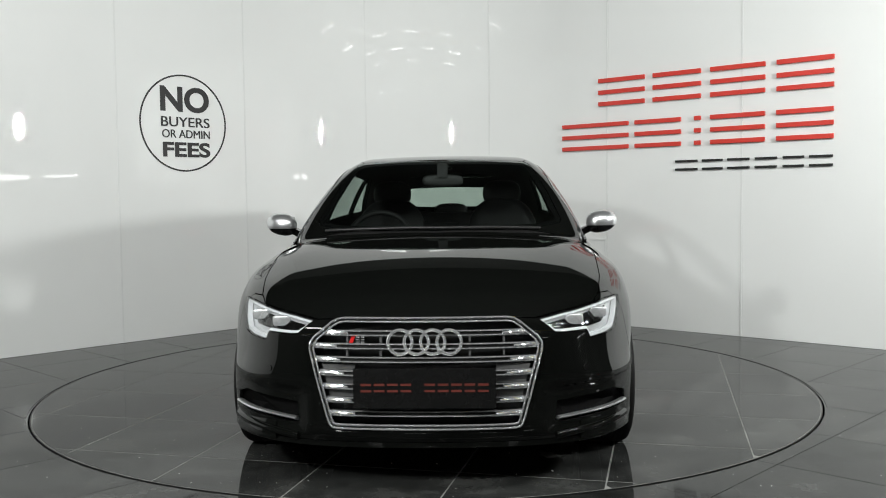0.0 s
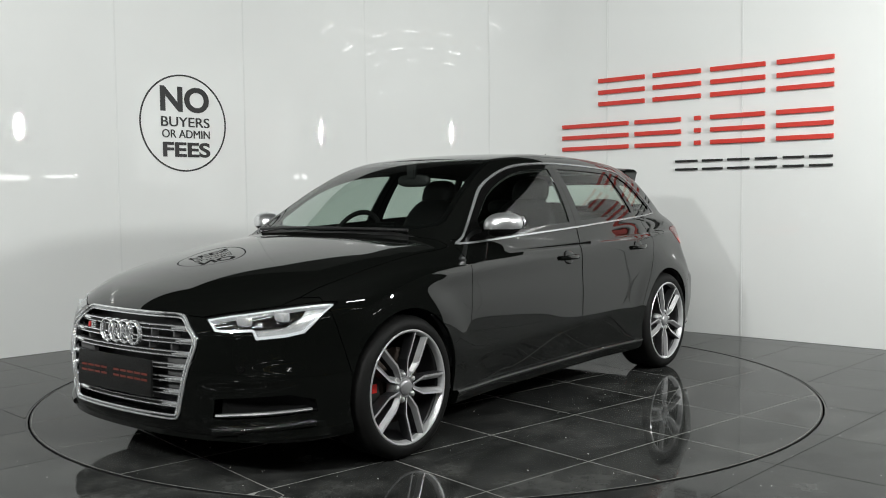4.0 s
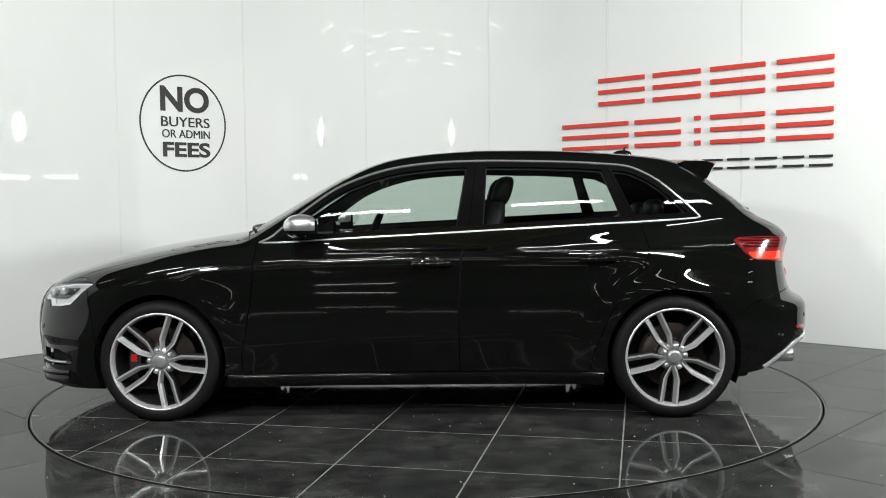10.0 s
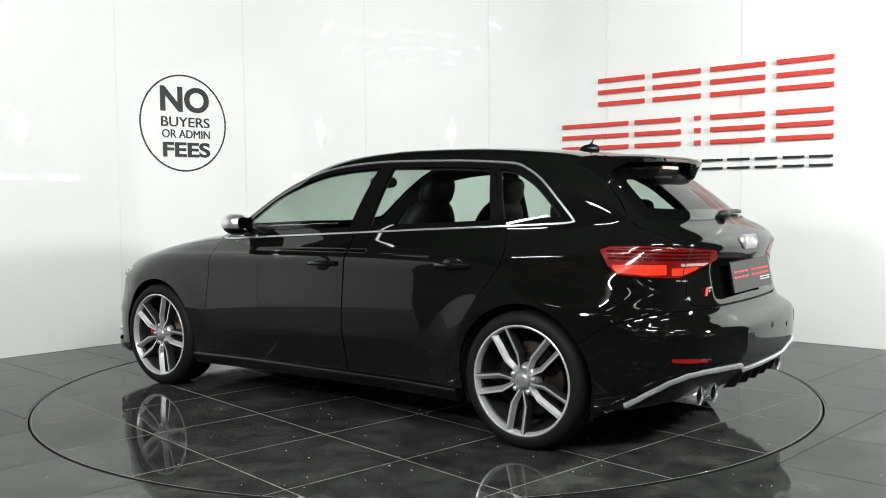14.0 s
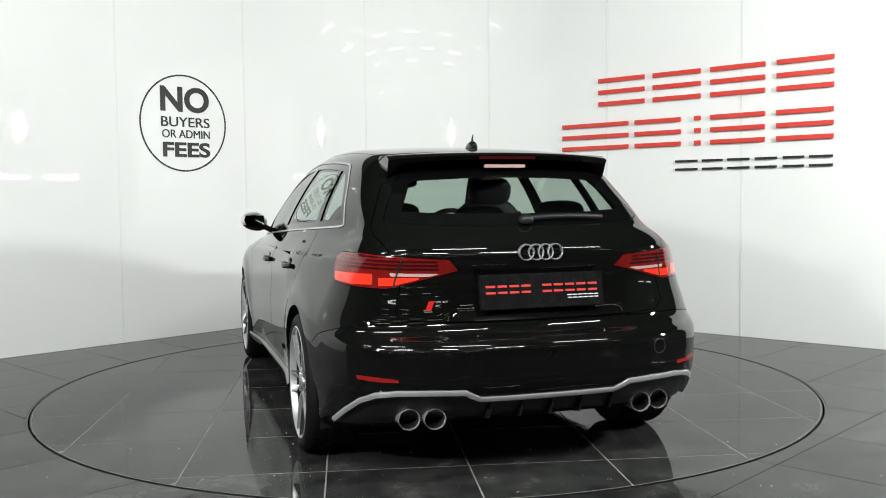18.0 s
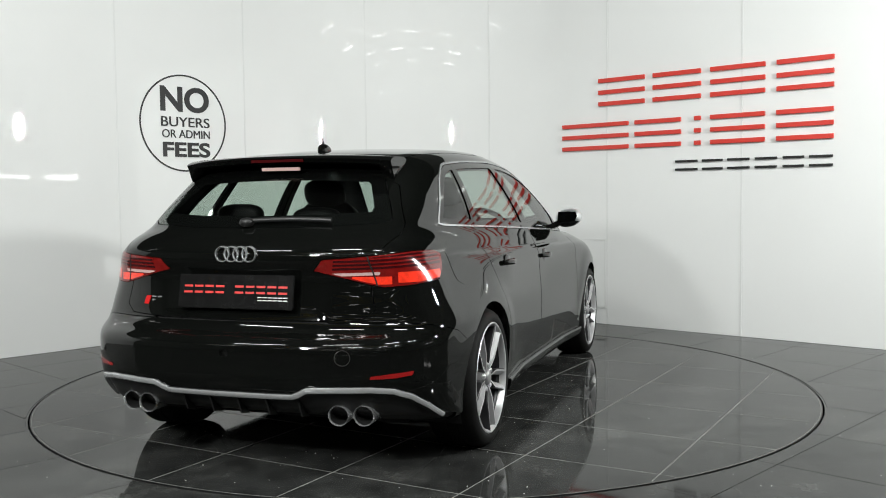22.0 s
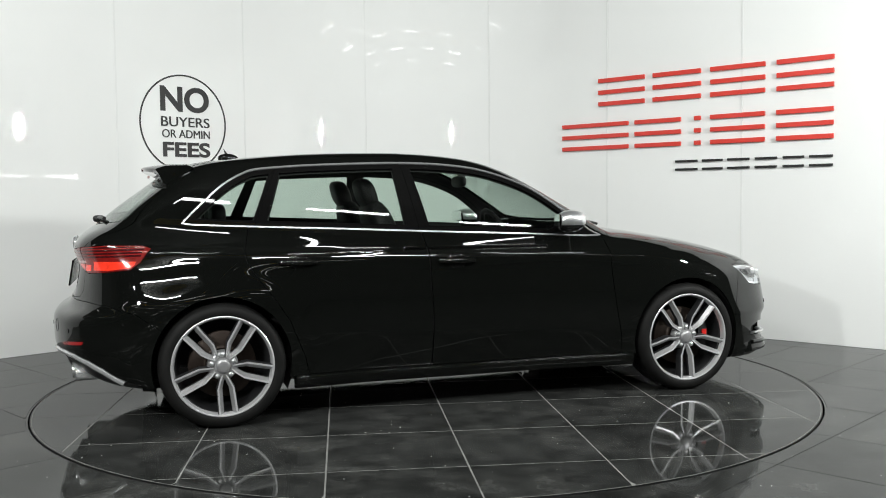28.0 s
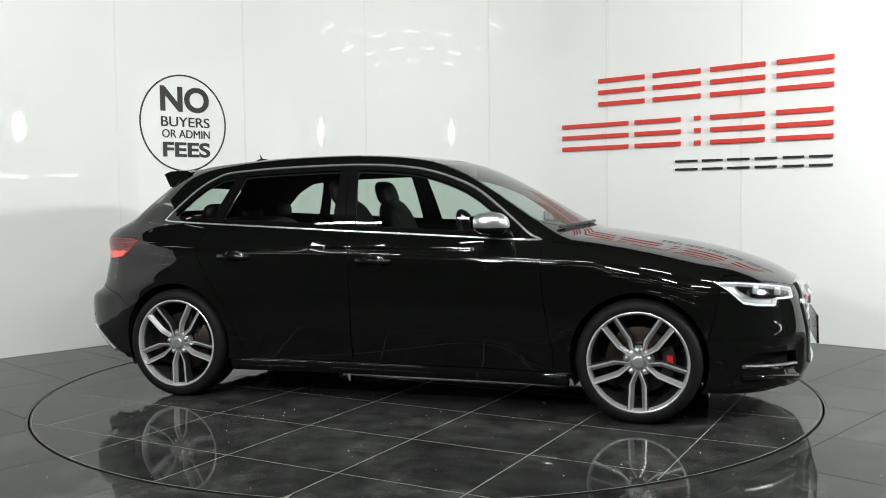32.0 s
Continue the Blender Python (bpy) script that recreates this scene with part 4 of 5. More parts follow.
OWN = (doors[0], doors[1], frames)
for k, (fr, pn) in enumerate(zip(FRAMES, PANES)):
    pair("window_frame", less(fr, pn, gap=0.0), PIANO, OWN[k], "gloss black window surround", out=-0.001, rim=0.02)
    for ob in pair(("front_door_glass", "rear_door_glass", "quarter_glass")[k], pn, CLEARGLASS, OWN[k], "green-tinted side glass", out=-0.006, rim=0):
        ob.visible_shadow = False

# dark inner shell behind the seams
both("inner_shell", lambda p: np.maximum.reduce([-0.022 - f_screen(p), -0.03 - f_backlight(p), 0.022 - f_arch(p), 0.17 - p[:, 2]] + [-0.006 - f(p) for f in PANES] + [0.02 - f_head(p), 0.03 - f_grille(p), 0.02 - f_intake(p)]), DARKSHELL, car, "dark inner shell", out=-0.017, rim=0, fine=2)

# ---- lamps ----
lamps = pair("headlight", less(f_head, gap=0.001), LENS, car, "clear headlight cover over lit white lamps", out=0.001, rim=0.006)
for ob in lamps:
    ob.visible_shadow = False
pair("lamp_bowl", f_head, LAMPGREY, lamps, "silvery lamp bowl", out=-0.034, rim=-0.033)


def f_drl(p):
    """A light line all round the lamp, broader along its lower edge."""
    a = p[:, 1] - (p[:, 0] - 1.95)
    low = 1 / (1 + np.exp((p[:, 2] - 0.640 - 0.07 * (a - 0.4)) / 0.006))
    return np.maximum(f_head(p) + 0.005, -0.0115 - 0.005 * low - f_head(p))


def f_lampblack(p):
    a, z = p[:, 1] - (p[:, 0] - 1.95), p[:, 2]
    return np.maximum(f_head(p) + 0.018, poly(a, z, [(0.25, 0.55), (0.25, 0.75), (0.95, 0.75), (0.885, 0.67), (0.80, 0.632), (0.60, 0.624), (0.45, 0.55)]))


pair("lamp_trim", lambda p: np.maximum(f_head(p) + 0.0005, -0.0045 - f_head(p)), PIANO, lamps, "thin black lamp edging", out=-0.004, rim=0.02)
pair("daytime_light", f_drl, LAMPWHITE, lamps, "white lit daytime running light", out=-0.010, rim=0.02)
pair("lamp_mask", f_lampblack, PIANO, lamps, "black lamp surround", out=-0.024, rim=0.009)
for sgn, lp in zip((1, -1), lamps):
    for yy, zz in ((0.58, 0.640), (0.685, 0.655)):
        q = face_on(1, yy, zz)
        bm = shift(blob(q[0] - 0.034, sgn * q[1], q[2] + 0.012, 0.016, 0.036, 0.021, 5.0, 20, 12))
        part("projector", bm, LAMPGREY, lp, "projector lens", 60)

tails = pair("tail_light", less(f_tail, gap=0.0015), REDLENS, car, "red tail light cluster", out=0.002, rim=0.02)


def tail_band(z0, z1, k=0.10, a0=0.36, a1=1.02):
    def f(p):
        a = p[:, 1] + p[:, 0] + 1.95
        z = p[:, 2] - k * (np.clip(a, 0, 1.1) - 0.6)
        return np.maximum.reduce([f_tail(p) + 0.007, z0 - z, z - z1, a0 - a, a - a1])
    return f


for z0, z1 in ((0.8535, 0.8625), (0.869, 0.877), (0.884, 0.892), (0.8985, 0.9065)):
    pair("dark_band", tail_band(z0, z1, 0.02), DARKRED, tails, "deep red light strip", out=0.0034, rim=0.003, fine=8)
pair("lit_panel", tail_band(0.795, 0.838, 0.0, 0.70, 1.005), GLOWRED, tails, "bright red lamp panel", out=0.0030, rim=0.003, fine=6)
pair("lit_panel", tail_band(0.790, 0.822, 0.0, 0.46, 0.665), GLOWRED, tails, "bright red lamp panel", out=0.0030, rim=0.003, fine=6)
pair("reversing_strip", tail_band(0.829, 0.841, 0.02, 0.34, 0.60), PALELENS, tails, "pale reversing light strip", out=0.0036, rim=0.003)
pair("lamp_seam", lambda p: np.maximum(f_tail(p), np.abs(p[:, 1] - 0.572 + 0.25 * (p[:, 2] - 0.85)) - 0.003), BLACKPLASTIC, tails, "dark seam", out=0.004, rim=0.003, fine=10)
pair("reflector", lambda p: np.maximum(poly(p[:, 1] * 1.0, p[:, 2], [(0.598, 0.430), (0.604, 0.442), (0.68, 0.450), (0.745, 0.454), (0.74, 0.438), (0.68, 0.432)]), p[:, 0] + 1.78), REFLECTOR, rear_bumper, "red rear reflector", out=0.003, rim=0.005)

# parking sensors and the towing-eye cover
for end, bump, ys, zz in ((1, front_bumper, (-0.62, 0.62), 0.47), (-1, rear_bumper, (-0.66, -0.25, 0.25, 0.66), 0.50)):
    for y in ys:
        q = face_on(end, abs(y), zz)
        bm = bmesh.new()
        n_ = Vector(grad(np.array([tuple(q)]))[0])
        n_.y = math.copysign(n_.y, y)
        bmesh.ops.create_cone(bm, cap_ends=True, segments=20, radius1=0.0115, radius2=0.0105, depth=0.003, matrix=Matrix.Translation(Vector((q[0], y, q[2])) + n_ * 0.0012) @ n_.to_track_quat("Z", "Y").to_matrix().to_4x4())
        part("parking_sensor", shift(bm), PIANO, bump, "black parking sensor", 40)
q = face_on(-1, 0.50, 0.515)
pts = [(q[0] - 0.0005, -0.50 + 0.030 * math.cos(a), 0.515 + 0.030 * math.sin(a)) for a in np.linspace(0, 2 * math.pi, 25)[:-1]]
for k, p_ in enumerate(pts):
    pts[k] = (face_on(-1, abs(p_[1]), p_[2])[0] - 0.0003, p_[1], p_[2])
part("towing_cover", shift(sweep(pts, [(-1, 0, 0)] * 24, oval(0.0018, 0.0012, 6), True)), BLACKPLASTIC, rear_bumper, "round towing-eye cover seam", 60)

# ---- front end ----
grille = part("grille", shift(prism([tuple(face_on(1, y, z) - np.array((0.055, 0, 0))) for y, z in GRILLE[1:7]] + [tuple((face_on(1, y, z) - np.array((0.055, 0, 0))) * np.array((1, -1, 1))) for y, z in GRILLE[6:1:-1]], (-0.02, 0, 0))), BLACKPLASTIC, car, "black grille with chrome slats")
hexa = [(y, z) for y, z in GRILLE[2:6]]
hexa = hexa + [(-y, z) for y, z in hexa[::-1]]
# rounded corners
soft_hexa = []
for i, (y, z) in enumerate(hexa):
    for k in (i - 1, i + 1):
        y1, z1 = hexa[k % len(hexa)]
        d = math.hypot(y1 - y, z1 - z)
        cut = min(0.028, d * 0.4)
        soft_hexa.append((y + (y1 - y) * cut / d, z + (z1 - z) * cut / d))
    (ya, za), (yb, zb) = soft_hexa[-2:]
    soft_hexa.insert(-1, ((ya + yb + 2 * y) / 4, (za + zb + 2 * z) / 4))
hexa = soft_hexa
loop = []
for (y0, z0), (y1, z1) in zip(hexa, hexa[1:] + hexa[:1]):
    n = max(2, int(math.hypot(y1 - y0, z1 - z0) / 0.03))
    loop += [(y0 + (y1 - y0) * i / n, z0 + (z1 - z0) * i / n) for i in range(n)]
path = [Vector(face_on(1, abs(y), z)) * 1.0 for y, z in loop]
for q, (y, z) in zip(path, loop):
    q.y = y
part("grille_frame", shift(sweep(path, [(1, 0, 0)] * len(path), [(-0.010, -0.03), (0.010, -0.03), (0.011, 0.004), (0.005, 0.007), (-0.005, 0.007), (-0.011, 0.004)], True)), DARKCHROME, grille, "dark chrome hexagonal grille surround", 35)
for off in (-0.0075, 0.0075):
    part("chrome_edge", shift(sweep(path, [(1, 0, 0)] * len(path), [(off + a, b + 0.006) for a, b in oval(0.0042, 0.006, 8)], True)), CHROME, grille, "bright chrome edge of the surround", 50)


def hex_half(z):
    return float(np.interp(z, (0.262, 0.276, 0.582, 0.668), (0.36, 0.362, 0.445, 0.34)))


for z in (0.619, 0.571, 0.521, 0.470, 0.419, 0.367, 0.316):
    w = hex_half(z)
    ys = np.linspace(-w, w, 25)
    pts = [Vector((face_on(1, abs(y), z)[0] - 0.012, y, z)) for y in ys]
    slat = part("slat", shift(sweep(pts, [(1, 0, 0)] * 25, [(-0.009, -0.03), (0.009, -0.03), (0.010, -0.004), (-0.010, -0.004)])), GROOVE, grille, "dark slat with two chrome edges")
    for off in (-0.0085, 0.0085):
        part("chrome_edge", shift(sweep(pts, [(1, 0, 0)] * 25, [(off + a, b) for a, b in oval(0.0034, 0.006, 8)])), CHROME, slat, "thin chrome edge", 50)
    # solid chrome wedges at the slat's two ends
    for s in (1, -1):
        run = np.linspace(w - 0.004, w - 0.105, 7)
        bm = bmesh.new()
        rws = []
        for k, y in enumerate(run):
            h = 0.0100 * (1 - 0.70 * (k / 6) ** 1.5)
            x = face_on(1, y, z)[0] - 0.006
            rws.append([bm.verts.new((x + dx, s * y, z + dz)) for dx, dz in ((-0.03, -h), (0.0, -h), (0.004, 0.0), (0.001, h), (-0.03, h))])
        for a, b in zip(rws, rws[1:]):
            for k in range(5):
                bm.faces.new((a[k], a[(k + 1) % 5], b[(k + 1) % 5], b[k]))
        bm.faces.new(rws[0])
        bm.faces.new(rws[-1][::-1])
        bmesh.ops.recalc_face_normals(bm, faces=bm.faces)
        part("slat_tip", shift(bm), CHROME, slat, "solid chrome wedge")
for z in (0.595, 0.546):
    for y in (-0.30, -0.17, 0.17, 0.30):
        x = face_on(1, abs(y), z)[0]
        part("grille_rib", shift(box(x - 0.055, x - 0.022, y - 0.004, y + 0.004, z - 0.014, z + 0.014)), GREYPLASTIC, grille)
for s in (1, -1):
    x = face_on(1, 0.34, 0.42)[0]
    part("sensor_panel", shift(prism([(x - 0.030, s * 0.27, 0.36), (x - 0.036, s * 0.365, 0.36), (x - 0.042, s * 0.40, 0.50), (x - 0.030, s * 0.27, 0.50)], (-0.02, 0, 0))), GREYPLASTIC, grille, "grey panel behind the slats")


def rings(cx, cz, r, gap, end, parent, tube):
    for k in range(4):
        y = (k - 1.5) * gap
        x = face_on(end, abs(y), cz)[0] if end < 0 else cx
        pts = [(x, y + r * math.cos(a), cz + r * math.sin(a)) for a in np.linspace(0, 2 * math.pi, 33)[:-1]]
        bm = sweep(pts, [(end, 0, 0)] * 32, [(-tube, -0.006), (tube, -0.006), (tube * 0.9, 0.006), (tube * 0.3, 0.010), (-tube * 0.3, 0.010), (-tube * 0.9, 0.006)], True)
        part("emblem_ring", shift(bm), CHROME, parent, "chrome ring", 35)


rings(face_on(1, 0.0, 0.59)[0] + 0.004, 0.590, 0.046, 0.062, 1, grille, 0.0062)
rings(0, 0.912, 0.031, 0.0415, -1, tailgate, 0.0036)


def plate(name, end, z0, z1, x0, x1, parent, bars, label):
    """A black plate whose writing stands as plain bars."""
    q = [(x0, -0.268, z0), (x0, 0.268, z0), (x1, 0.268, z1), (x1, -0.268, z1)]
    ob = part(name, shift(prism(q, (end * 0.010, 0, 0), bevel=0.003)), PLATEBLACK, parent, label)
    for y0, y1, b0, b1, mt in bars:
        f0, f1 = (b0 - z0) / (z1 - z0), (b1 - z0) / (z1 - z0)
        g = [(x0 + (x1 - x0) * f + end * 0.0098, y, b) for y, b, f in ((y0, b0, f0), (y1, b0, f0), (y1, b1, f1), (y0, b1, f1))]
        part("bar", shift(prism(g, (end * 0.0012, 0, 0))), mt, ob)
    return ob


def letter_bars(y0, y1, words, z0, z1, mt, sgn):
    """Two short bars for each letter's place between y0 and y1."""
    n = sum(words) + 0.8 * (len(words) - 1)
    w, out, k = (y1 - y0) / n, [], 0.0
    h = (z1 - z0) * 0.26
    for word in words:
        for _ in range(word):
            a, b = y0 + w * (k + 0.1), y0 + w * (k + 0.9)
            out += [(sgn * a, sgn * b, z0, z0 + h, mt), (sgn * a, sgn * b, z1 - h, z1, mt)]
            k += 1
        k += 0.8
    return [(min(a, b), max(a, b), c, d, m) for a, b, c, d, m in out]


PLATEBLACK = mat("satin_black_plate", (0.008, 0.008, 0.008), 0.2, vary=0.2, scale=25, rvary=0.06, spec=0.3)
BRONZE = mat("dull_red_print", (0.13, 0.02, 0.012), 0.5)
REDPRINT = mat("red_print", (0.62, 0.04, 0.035), 0.45)
WHITEPRINT = mat("white_print", (0.7, 0.7, 0.7), 0.5)
xf = face_on(1, 0.27, 0.42)[0] + 0.030
plate("front_plate", 1, 0.345, 0.497, xf, xf - 0.004, car, letter_bars(-0.245, 0.245, (4, 5), 0.408, 0.440, BRONZE, 1), "black dealer plate with dull red bars")
xr0, xr1 = -2.046, -2.022
plate("rear_plate", -1, 0.690, 0.828, xr0 - 0.012, xr1 - 0.012, tailgate, letter_bars(-0.245, 0.245, (4, 5), 0.752, 0.785, REDPRINT, -1) + letter_bars(0.105, 0.245, (6,), 0.725, 0.740, WHITEPRINT, -1), "black dealer plate with red and white bars")


def badge(x, y, z, end, parent, size):
    s = -end
    red = [(x, y + s * size * dy, z + size * dz) for dy, dz in ((0, -0.019), (-0.024, -0.019), (-0.040, 0.019), (-0.016, 0.019))]
    part("badge_block", shift(prism(red, (end * 0.005, 0, 0))), BADGERED, parent, "red badge block")
    for k in (1, 2):
        for dz in (-0.015, 0.0, 0.015):
            y0 = y - s * size * (0.014 + 0.030 * k)
            y1 = y0 - s * size * 0.022
            part("badge_bar", shift(box(min(x, x + end * 0.005), max(x, x + end * 0.005), min(y0, y1), max(y0, y1), z + size * (dz - 0.0035), z + size * (dz + 0.0035))), CHROME, parent)


badge(face_on(1, 0.30, 0.597)[0] + 0.0, -0.290, 0.597, 1, grille, 0.62)
badge(face_on(-1, 0.44, 0.712)[0] + 0.001, 0.475, 0.712, -1, tailgate, 0.95)

# side intakes with a bright blade
for s in (1, -1):
    ring = [face_on(1, y, z) for y, z in INTAKE]
    bm = prism([(q[0] - 0.04, s * q[1], q[2]) for q in ring], (-0.02, 0, 0))
    well = part("side_intake", shift(bm), MESHBLACK, front_bumper, "black honeycomb side intake")
    pts = [Vector((q[0] - 0.004, s * q[1], q[2])) for q in (face_on(1, y, z) for y, z in zip(np.linspace(0.505, 0.792, 12), np.linspace(0.279, 0.299, 12)))]
    part("blade", shift(sweep(pts, [(0.8, s * 0.4, 0.2)] * 12, oval(0.0085, 0.018, 8))), SILVER, well, "bright metal blade", 50)
    pts = [Vector((q[0] - 0.0, s * q[1], q[2])) for q in (face_on(1, y, z) for y, z in zip(np.linspace(0.50, 0.80, 12), np.linspace(0.215, 0.245, 12)))]
    part("lip_fin", shift(sweep(pts, [(0.8, s * 0.4, 0.2)] * 12, oval(0.016, 0.016, 8))), PAINT, front_bumper, "", 50)
for s in (1, -1):
    rws = []
    bm = bmesh.new()
    for y in np.linspace(0.60, 0.815, 9):
        e = (y - 0.60) / 0.215
        q, r = face_on(1, y, 0.262 - 0.012 * e), face_on(1, y, 0.192)
        out_x = 0.004 + 0.030 * math.sin(math.pi * min(1, 0.25 + 0.75 * e))
        rws.append([bm.verts.new(v) for v in ((q[0] - 0.03, s * y, q[2]), (q[0] + 0.002, s * y, q[2]), (r[0] + out_x, s * (y + 0.012 * e), 0.205), (r[0] + out_x - 0.004, s * (y + 0.012 * e), 0.190), (r[0] - 0.04, s * y, 0.186))])
    for a, b in zip(rws, rws[1:]):
        for k in range(5):
            bm.faces.new((a[k], a[(k + 1) % 5], b[(k + 1) % 5], b[k]))
    bm.faces.new(rws[0])
    bm.faces.new(rws[-1][::-1])
    bmesh.ops.recalc_face_normals(bm, faces=bm.faces)
    part("corner_winglet", shift(bm), PAINT, front_bumper, "", 40)
pts = [Vector(face_on(1, abs(y), 0.19)) for y in np.linspace(-0.62, 0.62, 31)]
for q, y in zip(pts, np.linspace(-0.62, 0.62, 31)):
    q.y = y
part("front_lip", shift(sweep(pts, [(1, 0, 0)] * 31, [(-0.012, -0.10), (0.012, -0.10), (0.010, 0.012), (-0.010, 0.012)])), PAINT, front_bumper, "", 40)

# ---- rear end ----
trim = [(0.0, 0.352), (0.15, 0.352), (0.285, 0.353), (0.315, 0.366), (0.350, 0.384), (0.48, 0.388), (0.60, 0.388), (0.68, 0.378), (0.73, 0.350), (0.77, 0.300), (0.80, 0.245)]
fine_y = np.linspace(0, len(trim) - 1, 61)
ty = np.interp(fine_y, range(len(trim)), [a for a, _ in trim])
tz = np.interp(fine_y, range(len(trim)), [b for _, b in trim])
half = [Vector(face_on(-1, a, b)) for a, b in zip(ty, tz)]
line = [Vector((q.x, -q.y, q.z)) for q in half[::-1]] + half[1:]
ups = [Vector(grad(np.array([tuple((q.x, abs(q.y), q.z))]))[0]) for q in line]
ups = [Vector((u.x, math.copysign(u.y, q.y), u.z)) for u, q in zip(ups, line)]
part("diffuser_trim", shift(sweep(line, ups, [(-0.0115, -0.02), (0.0115, -0.02), (0.011, 0.006), (0.005, 0.010), (-0.0095, 0.008)])), TRIMSILVER, rear_bumper, "satin silver strip above the diffuser", 50)
for y in (-0.30, -0.16, -0.03, 0.10, 0.23):
    q = face_on(-1, abs(y), 0.31)
    part("fin", shift(prism([(q[0] + 0.02, y, 0.335), (q[0] - 0.012, y, 0.330), (q[0] + 0.02, y, 0.262), (q[0] + 0.08, y, 0.25)], (0, 0.008, 0))), BLACKPLASTIC, diffuser)
for y in (0.547, 0.449, -0.449, -0.547):
    q = face_on(-1, abs(y), 0.285)
    x = q[0] - 0.010
    bm = bmesh.new()
    rr = []
    for xx, r in ((x + 0.16, 0.040), (x + 0.014, 0.0445), (x + 0.002, 0.0445), (x - 0.001, 0.0435), (x + 0.001, 0.0415), (x + 0.010, 0.0402)):
        rr.append([bm.verts.new((xx, y + r * math.cos(a), 0.271 + 0.93 * r * math.sin(a))) for a in np.linspace(0, 2 * math.pi, 33)[:-1]])
    for a, b in zip(rr, rr[1:]):
        for i in range(32):
            bm.faces.new((a[i], a[(i + 1) % 32], b[(i + 1) % 32], b[i]))
    bmesh.ops.recalc_face_normals(bm, faces=bm.faces)
    pipe = part("tailpipe", shift(bm), CHROME, car, "chrome exhaust tailpipe", 40)
    # inside of the pipe, near-black from just behind the lip
    bm = bmesh.new()
    rr = [[bm.verts.new((x + d, y + r * math.cos(a), 0.271 + 0.93 * r * math.sin(a))) for a in np.linspace(0, 2 * math.pi, 33)[:-1]] for d, r in ((0.0095, 0.0401), (0.13, 0.039))]
    for i in range(32):
        bm.faces.new((rr[0][i], rr[0][(i + 1) % 32], rr[1][(i + 1) % 32], rr[1][i]))
    bm.faces.new(rr[1])
    part("pipe_bore", shift(bm), DARKSHELL, pipe, "black bore", 40)

# roof spoiler, brake light, aerial, wiper
bm = bmesh.new()
rws = []
for y in np.linspace(-0.515, 0.515, 29):
    e = abs(y) / 0.515
    x1 = -1.685 + 0.075 * e ** 3
    ztop = float(ROOF(-1.45)) - 0.045 * y * y - 0.10 * y ** 4 + 0.004
    zt1 = 1.322 - 0.05 * y * y - 0.07 * y ** 4
    low_z = 1.285 - 0.045 * y * y - (0.05 * max(0, e - 0.86) / 0.14)
    rws.append([bm.verts.new(v) for v in ((-1.42, y, ztop - 0.012), (-1.45, y, ztop), (-1.56, y, (ztop + zt1) / 2 + 0.006), (x1 + 0.01, y, zt1 + 0.001), (x1, y, zt1 - 0.006), (x1 + 0.012, y, zt1 - 0.024), (-1.60 + 0.03 * e, y, low_z), (-1.52, y, low_z - 0.005))])
for a, b in zip(rws, rws[1:]):
    for k in range(8):
        bm.faces.new((a[k], a[(k + 1) % 8], b[(k + 1) % 8], b[k]))
bm.faces.new(rws[0])
bm.faces.new(rws[-1][::-1])
bmesh.ops.recalc_face_normals(bm, faces=bm.faces)
spoiler = part("roof_spoiler", shift(bm), PAINT, tailgate, "", 40)
part("brake_light", shift(box(-1.683, -1.670, -0.13, 0.13, 1.299, 1.311)), DARKRED, spoiler, "red high brake light strip")
part("washer_lens", shift(box(-1.652, -1.640, -0.095, 0.095, 1.262, 1.277, 0.002)), PALELENS, spoiler, "pale lens strip under the spoiler")
bm = blob(-1.20, 0, 1.374, 0.060, 0.024, 0.032, 2.2, 20, 10, warp=lambda q: (q.x - 0.25 * max(q.z, 0), q.y * (1 - 8 * max(q.z, 0)), q.z))
aerial = part("aerial", shift(bm), PAINT, car, "black fin aerial", 60)
part("mast", shift(prism([(-1.215, -0.003, 1.385), (-1.190, -0.003, 1.385), (-1.228, -0.002, 1.436)], (0, 0.006, 0))), BLACKPLASTIC, aerial)
pts = []
for k in range(12):
    y = 0.02 - k * 0.034
    q = face_on(-1, abs(y), 1.040 + 0.006 * math.sin(k / 11 * 3.1))
    pts.append(Vector((q[0] - 0.018, y, q[2] + 0.006)))
wip = part("rear_wiper", shift(sweep(pts, [(-0.7, 0, 0.7)] * 12, oval(0.011, 0.010, 8))), BLACKPLASTIC, tailgate, "black rear wiper arm", 50)
q = face_on(-1, 0, 1.035)
part("wiper_cap", shift(blob(q[0] - 0.018, 0.015, 1.040, 0.028, 0.03, 0.02, 2.4, 16, 10)), BLACKPLASTIC, wip, "", 60)
for y0, y1 in ((0.52, -0.10), (-0.04, -0.58)):
    pts = []
    for k in range(14):
        y = y0 + (y1 - y0) * k / 13
        x = 0.955 - 0.24 * y * y + 0.004 * k / 13
        q = meet((x, abs(y), 0.7), (0, 0, 1))
        pts.append(Vector((x, y, q[2] + 0.014)))
    part("wiper", shift(sweep(pts, [(0.4, 0, 0.9)] * 14, oval(0.009, 0.008, 8))), BLACKPLASTIC, car, "black windscreen wiper", 50)

